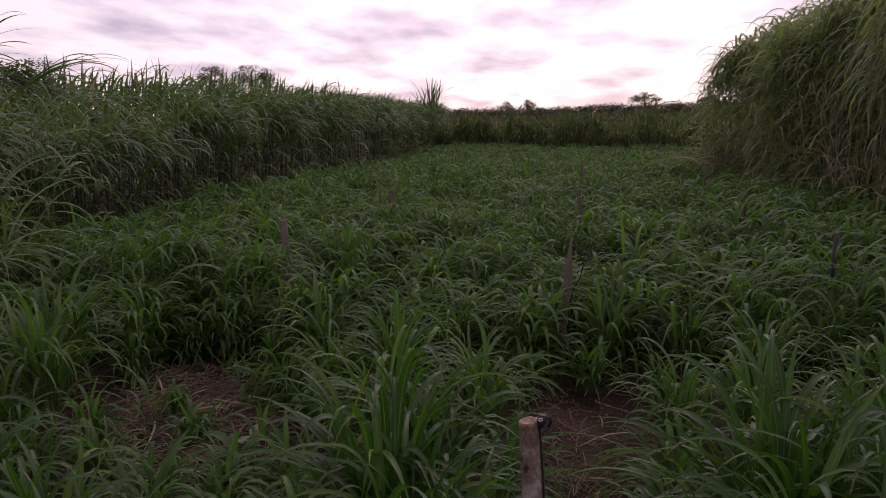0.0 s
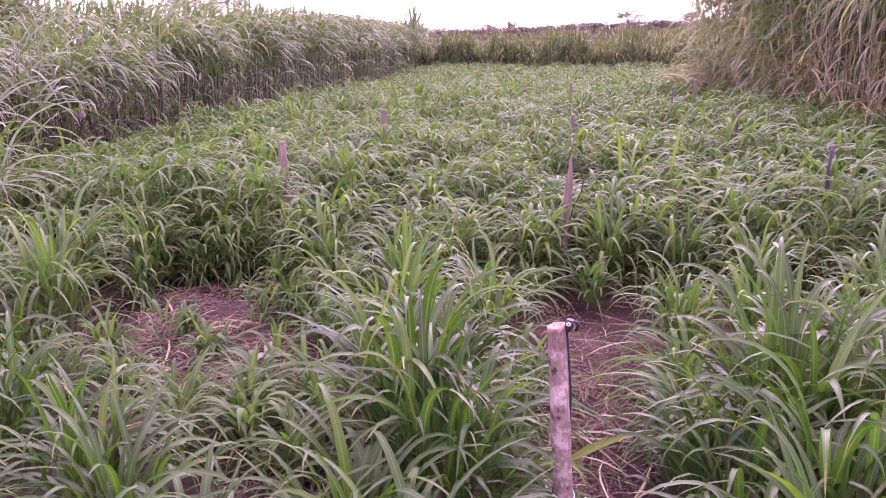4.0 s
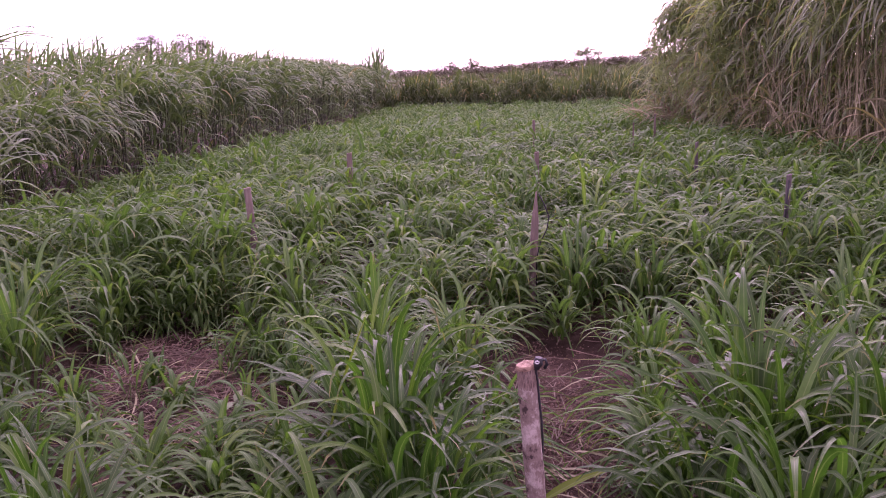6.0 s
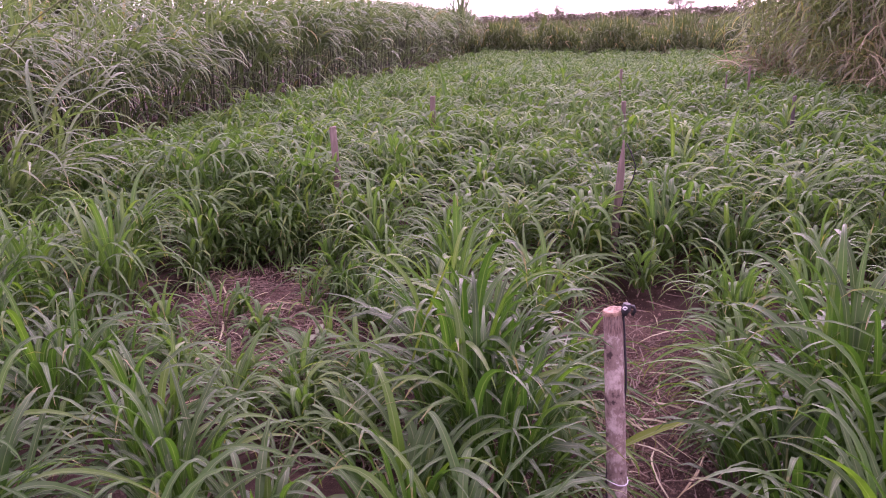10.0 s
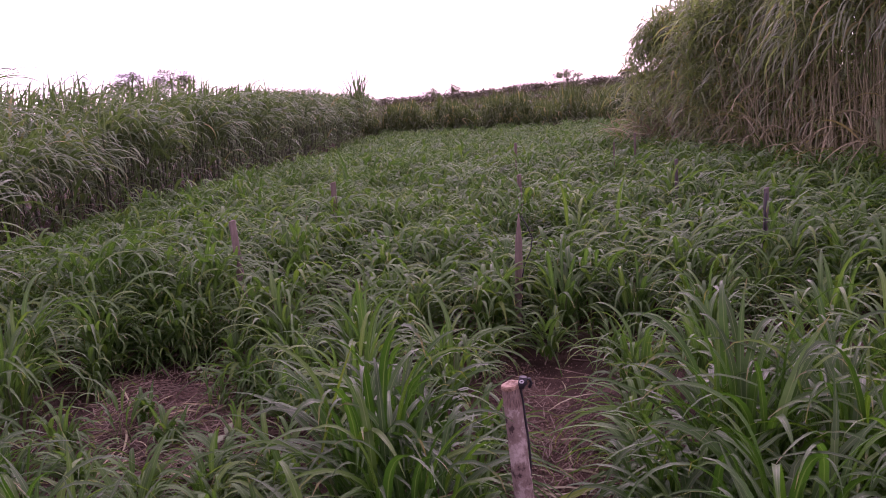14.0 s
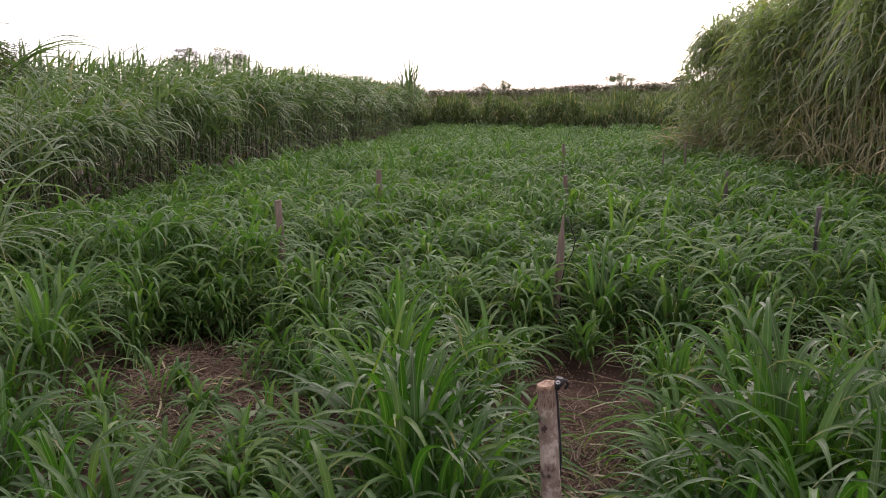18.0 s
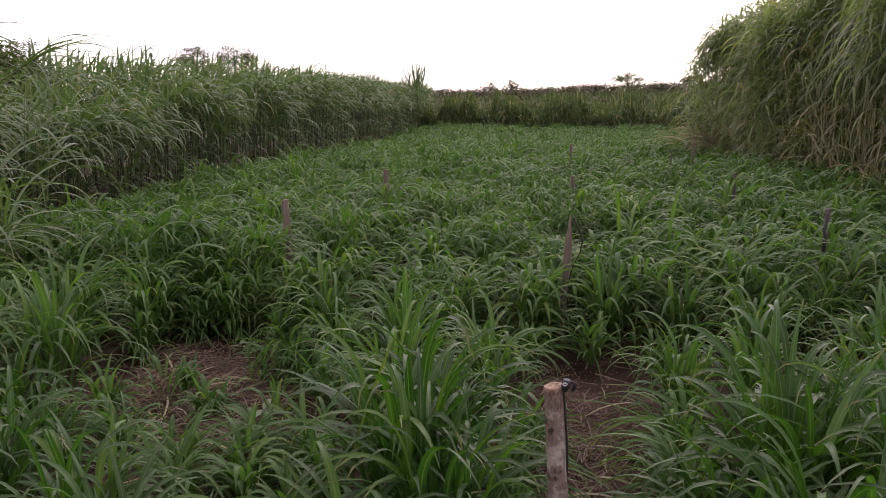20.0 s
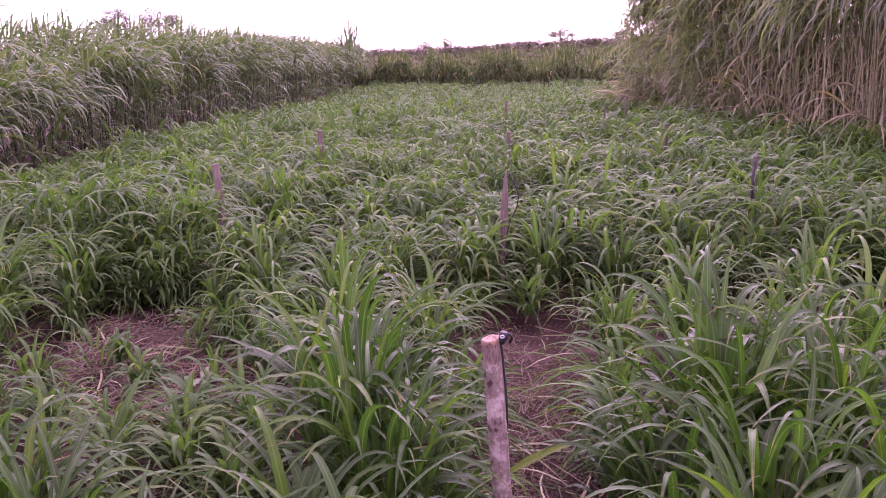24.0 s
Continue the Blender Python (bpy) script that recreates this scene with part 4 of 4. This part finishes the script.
# canes that lean out of the stand, each with a fan of long thin leaves at its tip
for tip, foot, count, aim, high, low, seed in (((-3.74, 6.55, 1.88), (-5.3, 6.75, 0.0), 20, 0, 42, -22, 31), ((-4.42, 6.7, 2.08), (-6.8, 6.9, 0.0), 18, -3, 48, -35, 32)):
    r = np.random.default_rng(seed)
    cane = thing("leaning_cane", foot[0], foot[1], 0, "single tall grass cane leaning out with a fan of leaves", "tall grass", "canes over the field edge")
    top = Vector(tip) - Vector((foot[0], foot[1], 0))
    stem = [Vector((0, 0, -0.03)), Vector((top.x * 0.22, top.y * 0.3, top.z * 0.5)), Vector((top.x * 0.6, top.y * 0.7, top.z * 0.82)), top]
    part("culm", tube([tuple(p) for p in stem], [0.012, 0.010, 0.008, 0.004], 7), mat_culm, cane)
    for i in range(count):
        e0 = high + (low - high) * i / (count - 1) + r.normal(0, 5)
        v, q, u = blades((0, 0, 0), aim + r.normal(0, 24), e0, e0 - r.uniform(25, 75), r.uniform(0.55, 1.0), r.uniform(0.020, 0.032), r.uniform(1.5, 2.8), 11, r.uniform(-15, 15), r.uniform(-50, 50), 0.16)
        ob = part("leaf", mesh_of("leaf", v, q, u, mat_tall_one), mat_tall_one, cane)
        ob.location = stem[3].lerp(stem[2], r.uniform(0, 0.35))
tuft = thing("reed_tuft", -3.45, 36.0, float(ground_z(-3.45, 36.0)), "tall upright tuft of reed-like grass at the end of the stand", "tall grass")
for i in range(90):
    a, d = rng.uniform(0, 360), rng.uniform(0, 0.5)
    v, q, u = blades((d * math.cos(radians(a)), d * math.sin(radians(a)), rng.uniform(1.1, 2.4)), a + rng.normal(0, 40), rng.uniform(58, 86), rng.uniform(-30, 70), rng.uniform(0.8, 1.25), 0.060, 1.9, 5, 0, rng.uniform(-30, 30), 0.1)
    part("leaf", mesh_of("leaf", v, q, u, mat_tall_one), mat_tall_one, tuft)
for i in range(7):
    part("culm", tube([(0.12 * math.cos(i), 0.12 * math.sin(i), -0.05), (0.2 * math.cos(i), 0.2 * math.sin(i), 1.2), (0.3 * math.cos(i), 0.3 * math.sin(i), 2.4)], [0.014, 0.012, 0.008], 6), mat_culm, tuft)


# ---- fallen and dry stalks along the cane stand ----
DRY = []
for i in range(8):
    v, q, u = blades((0, 0, 0), 0, rng.uniform(10, 45), rng.uniform(-80, -30), rng.uniform(0.6, 1.0), rng.uniform(0.018, 0.028), rng.uniform(0.8, 1.3), 9, rng.uniform(-30, 30), rng.uniform(-50, 50), 0.2)
    DRY.append(mesh_of("leaf", v, q, u, mat_dry_one))


def dry_stalk(x, y, azimuth, length, rise, seed):
    r = random.Random(seed)
    c = thing("dry_stalk", x, y, 0.05, "bent straw-coloured cane stalk with withered leaves leaning out of the stand", "stalk", "dry stalks at the cane stand")
    ca, sa = math.cos(math.radians(azimuth)), math.sin(math.radians(azimuth))
    pts = []
    for i in range(8):
        t = i / 7
        pts.append((ca * length * t, sa * length * t, rise * math.sin(math.pi * (0.05 + 0.75 * t)) + r.uniform(-0.01, 0.01)))
    part("culm", tube(pts, [0.011 - 0.0009 * i for i in range(8)], 7), mat_cane_culm, c)
    for j in range(5):
        p = pts[2 + j]
        ob = part("leaf", DRY[r.randrange(len(DRY))], mat_dry_one, c)
        ob.location, ob.rotation_euler = p, (r.gauss(0, 0.3), r.gauss(0, 0.2), math.radians(azimuth + r.gauss(0, 35)))
    return c


pick = random.Random(5)
for i in range(22):
    y = pick.uniform(7.0, 16.5)
    x = 5.2 - 0.065 * (y - 5) + pick.uniform(0.0, 0.4)
    dry_stalk(x, y, pick.choice([170, 200, 225, 250, 150, 280]) + pick.uniform(-12, 12), pick.uniform(0.7, 1.5), pick.uniform(0.35, 1.2), 80 + i)
k = 1000
g = np.random.default_rng(91)
dy = 5.5 + 12.0 * g.uniform(0, 1, k) ** 1.6
dx = 5.25 - 0.065 * (dy - 5) + g.uniform(-0.15, 1.2, k)
hang = new("dead_leaves", mesh_of("dead_leaves", *blades(np.stack([dx, dy, g.uniform(0.1, 1.7, k)], -1), 200 + g.normal(0, 60, k), g.uniform(-20, 70, k), g.uniform(-89, -60, k), g.uniform(0.4, 0.9, k), g.uniform(0.014, 0.024, k), 0.9, 5, g.uniform(-30, 30, k), g.uniform(-60, 60, k)), mat_dry))
tagged(hang, "withered straw-coloured leaves hanging among the canes", "dry leaves", kind="stuff")

# tangled reddish brush at the far corner of the cane stand
mat_brush = grainy("dry_brush", [(0.3, (0.20, 0.12, 0.08)), (0.7, (0.46, 0.34, 0.24))], 9, 0.85, 0.3, 0.002)
k = 240
a = np.stack([g.normal(4.50, 0.28, k), g.normal(17.3, 0.6, k), g.uniform(0, 0.6, k)], -1)
b = a + np.stack([g.normal(-0.1, 0.32, k), g.normal(0, 0.4, k), g.uniform(0.05, 0.75, k)], -1)
brush = new("dry_brush", mesh_of("dry_brush", *rods(a, b, 0.011, 0.004, 5, 0.12, 4), mat_brush))
tagged(brush, "tangle of dry reddish-brown twigs beside the cane stand", "brush", kind="stuff")

# ---- litter on the bare soil ----
k = 1300
spot = g.choice(len(BARE), k, p=np.array([2.2, 5, 3.2, 0.8, 5, 1.5, 2]) / 19.7)
bx = np.array([BARE[i][0] for i in spot]) + g.normal(0, 0.55, k) * np.array([BARE[i][2] for i in spot]) * 1.3
by = np.array([BARE[i][1] for i in spot]) + g.normal(0, 0.55, k) * np.array([BARE[i][3] for i in spot]) * 1.3
az, ln = g.uniform(0, 2 * np.pi, k), g.uniform(0.04, 0.26, k)
lz = g.uniform(0.012, 0.045, k)
straw = new("straw_litter", mesh_of("straw_litter", *rods(np.stack([bx, by, lz], -1), np.stack([bx + ln * np.cos(az), by + ln * np.sin(az), lz + g.normal(0, 0.012, k)], -1), 0.0032, 0.0016, 4, 0.10, 2), mat_straw))
tagged(straw, "thin dry straw scattered over the bare soil", "straw", kind="stuff")
k = 170
spot = g.integers(0, len(BARE), k)
bx = np.array([BARE[i][0] for i in spot]) + g.normal(0, 0.6, k) * np.array([BARE[i][2] for i in spot]) * 1.3
by = np.array([BARE[i][1] for i in spot]) + g.normal(0, 0.6, k) * np.array([BARE[i][3] for i in spot]) * 1.3
mulch = new("dead_leaf_litter", mesh_of("dead_leaf_litter", *blades(np.stack([bx, by, g.uniform(0.02, 0.05, k)], -1), g.uniform(0, 360, k), g.uniform(-5, 35, k), g.uniform(-35, 0, k), g.uniform(0.12, 0.40, k), g.uniform(0.006, 0.014, k), 1.0, 5, g.uniform(-60, 60, k), g.uniform(-70, 70, k)), mat_dry))
tagged(mulch, "curled dead grass leaves lying on the soil", "dry leaves", kind="stuff")
def crumbs(count, sizes, spots, seed):
    """Angular lumps of soil, eight faces each, half sunk in the ground."""
    h = np.random.default_rng(seed)
    pickd = h.choice(len(BARE), count, p=np.array(spots) / sum(spots))
    rim = np.array([BARE[i] for i in pickd])
    x, y = rim[:, 0] + h.normal(0, 0.6, count) * rim[:, 2] * 1.2, rim[:, 1] + h.normal(0, 0.6, count) * rim[:, 3] * 1.2
    size = h.choice(sizes, count) * h.uniform(0.6, 1.3, count)
    dirs = np.array([(1, 0, 0), (0, 1, 0), (-1, 0, 0), (0, -1, 0), (0, 0, 1), (0, 0, -1)], float)
    turn = h.uniform(0, 2 * np.pi, count)
    spin = np.stack([np.stack([np.cos(turn), -np.sin(turn), 0 * turn], -1), np.stack([np.sin(turn), np.cos(turn), 0 * turn], -1), np.stack([0 * turn, 0 * turn, 1 + 0 * turn], -1)], 1)
    lump = np.einsum("nij,kj->nki", spin, dirs) * h.uniform(0.55, 1.15, (count, 6, 1)) * size[:, None, None] + h.normal(0, 0.2, (count, 6, 3)) * size[:, None, None]
    tilt = np.array([noise.noise((a * 2.3, b * 2.3, 0.3)) * 0.025 - 0.05 * math.exp(-((a - float(furrow_x(b))) / 0.22) ** 2) for a, b in zip(x, y)])
    lump += np.stack([x, y, tilt + size * 0.35], -1)[:, None]
    tri = np.array([(0, 1, 4), (1, 2, 4), (2, 3, 4), (3, 0, 4), (1, 0, 5), (2, 1, 5), (3, 2, 5), (0, 3, 5)])
    me = mesh_of("soil_crumbs", lump.reshape(-1, 3), (tri[None] + (np.arange(count) * 6)[:, None, None]).reshape(-1, 3), None, mat_clod)
    me.polygons.foreach_set("use_smooth", np.zeros(len(me.polygons), bool))
    return tagged(new("soil_crumbs", me), "crumbs and clods of red soil", "soil", kind="stuff")


crumbs(19000, [0.002, 0.003, 0.0045, 0.006, 0.009], [3, 2, 8, 3, 1, 1.5, 0.5], 17)
crumbs(260, [0.011, 0.015], [3, 2, 5, 2, 1, 1, 0.5], 18)


def weed(x, y, size, seed):
    r = random.Random(seed)
    c = thing("weed", x, y, 0.0, "small grey-green broad-leaved weed on bare soil", "weed", "weeds on the bare soil")
    for i in range(r.randint(7, 11)):
        a, h = r.uniform(0, 360), r.uniform(0.01, 0.07) * size
        v, q, u = blades((0, 0, h), a, r.uniform(15, 55), r.uniform(-40, 10), 0.075 * size * r.uniform(0.7, 1.2), 0.034 * size, 1.2, 5, 0, r.uniform(-20, 20), 0.15, 0.15)
        part("leaf", mesh_of("leaf", v, q, u, mat_weed), mat_weed, c)
    return c


mat_weed = leaf_material("weed_leaf", [(0.0, (0.10, 0.15, 0.07)), (1.0, (0.20, 0.25, 0.14))], 0.0, 0.2, 0.6, single=True)
for i, (x, y) in enumerate([(-1.55, 4.62), (-1.42, 4.50), (-1.10, 3.55)]):
    weed(x, y, 0.8 + 0.25 * (i % 3), 200 + i)
for i, (x, y) in enumerate([(-1.27, 4.02), (-1.22, 4.08), (-1.66, 3.72), (-1.02, 3.50), (-1.66, 4.86), (-1.30, 4.62)]):
    grass_clump(x, y, 0.42 + 0.06 * (i % 3), 10, 4, "small bright green grass shoot coming up through straw", True)
bm = bmesh.new()
bmesh.ops.create_icosphere(bm, subdivisions=2, radius=1.0, matrix=pose(0.285, 2.42, 0.02, 0, 20, 30) @ Matrix.Diagonal((0.008, 0.013, 0.007, 1)))
for v in bm.verts:
    v.co += Vector((noise.noise(v.co * 300), noise.noise(v.co * 310 + Vector((5, 0, 0))), 0)) * 0.002
chip = bpy.data.meshes.new("pale_chip")
bm.to_mesh(chip)
bm.free()
chip.materials.append(mat_pale)
tagged(new("pale_chip", chip), "small whitish chip lying on the soil by the stake", "chip")
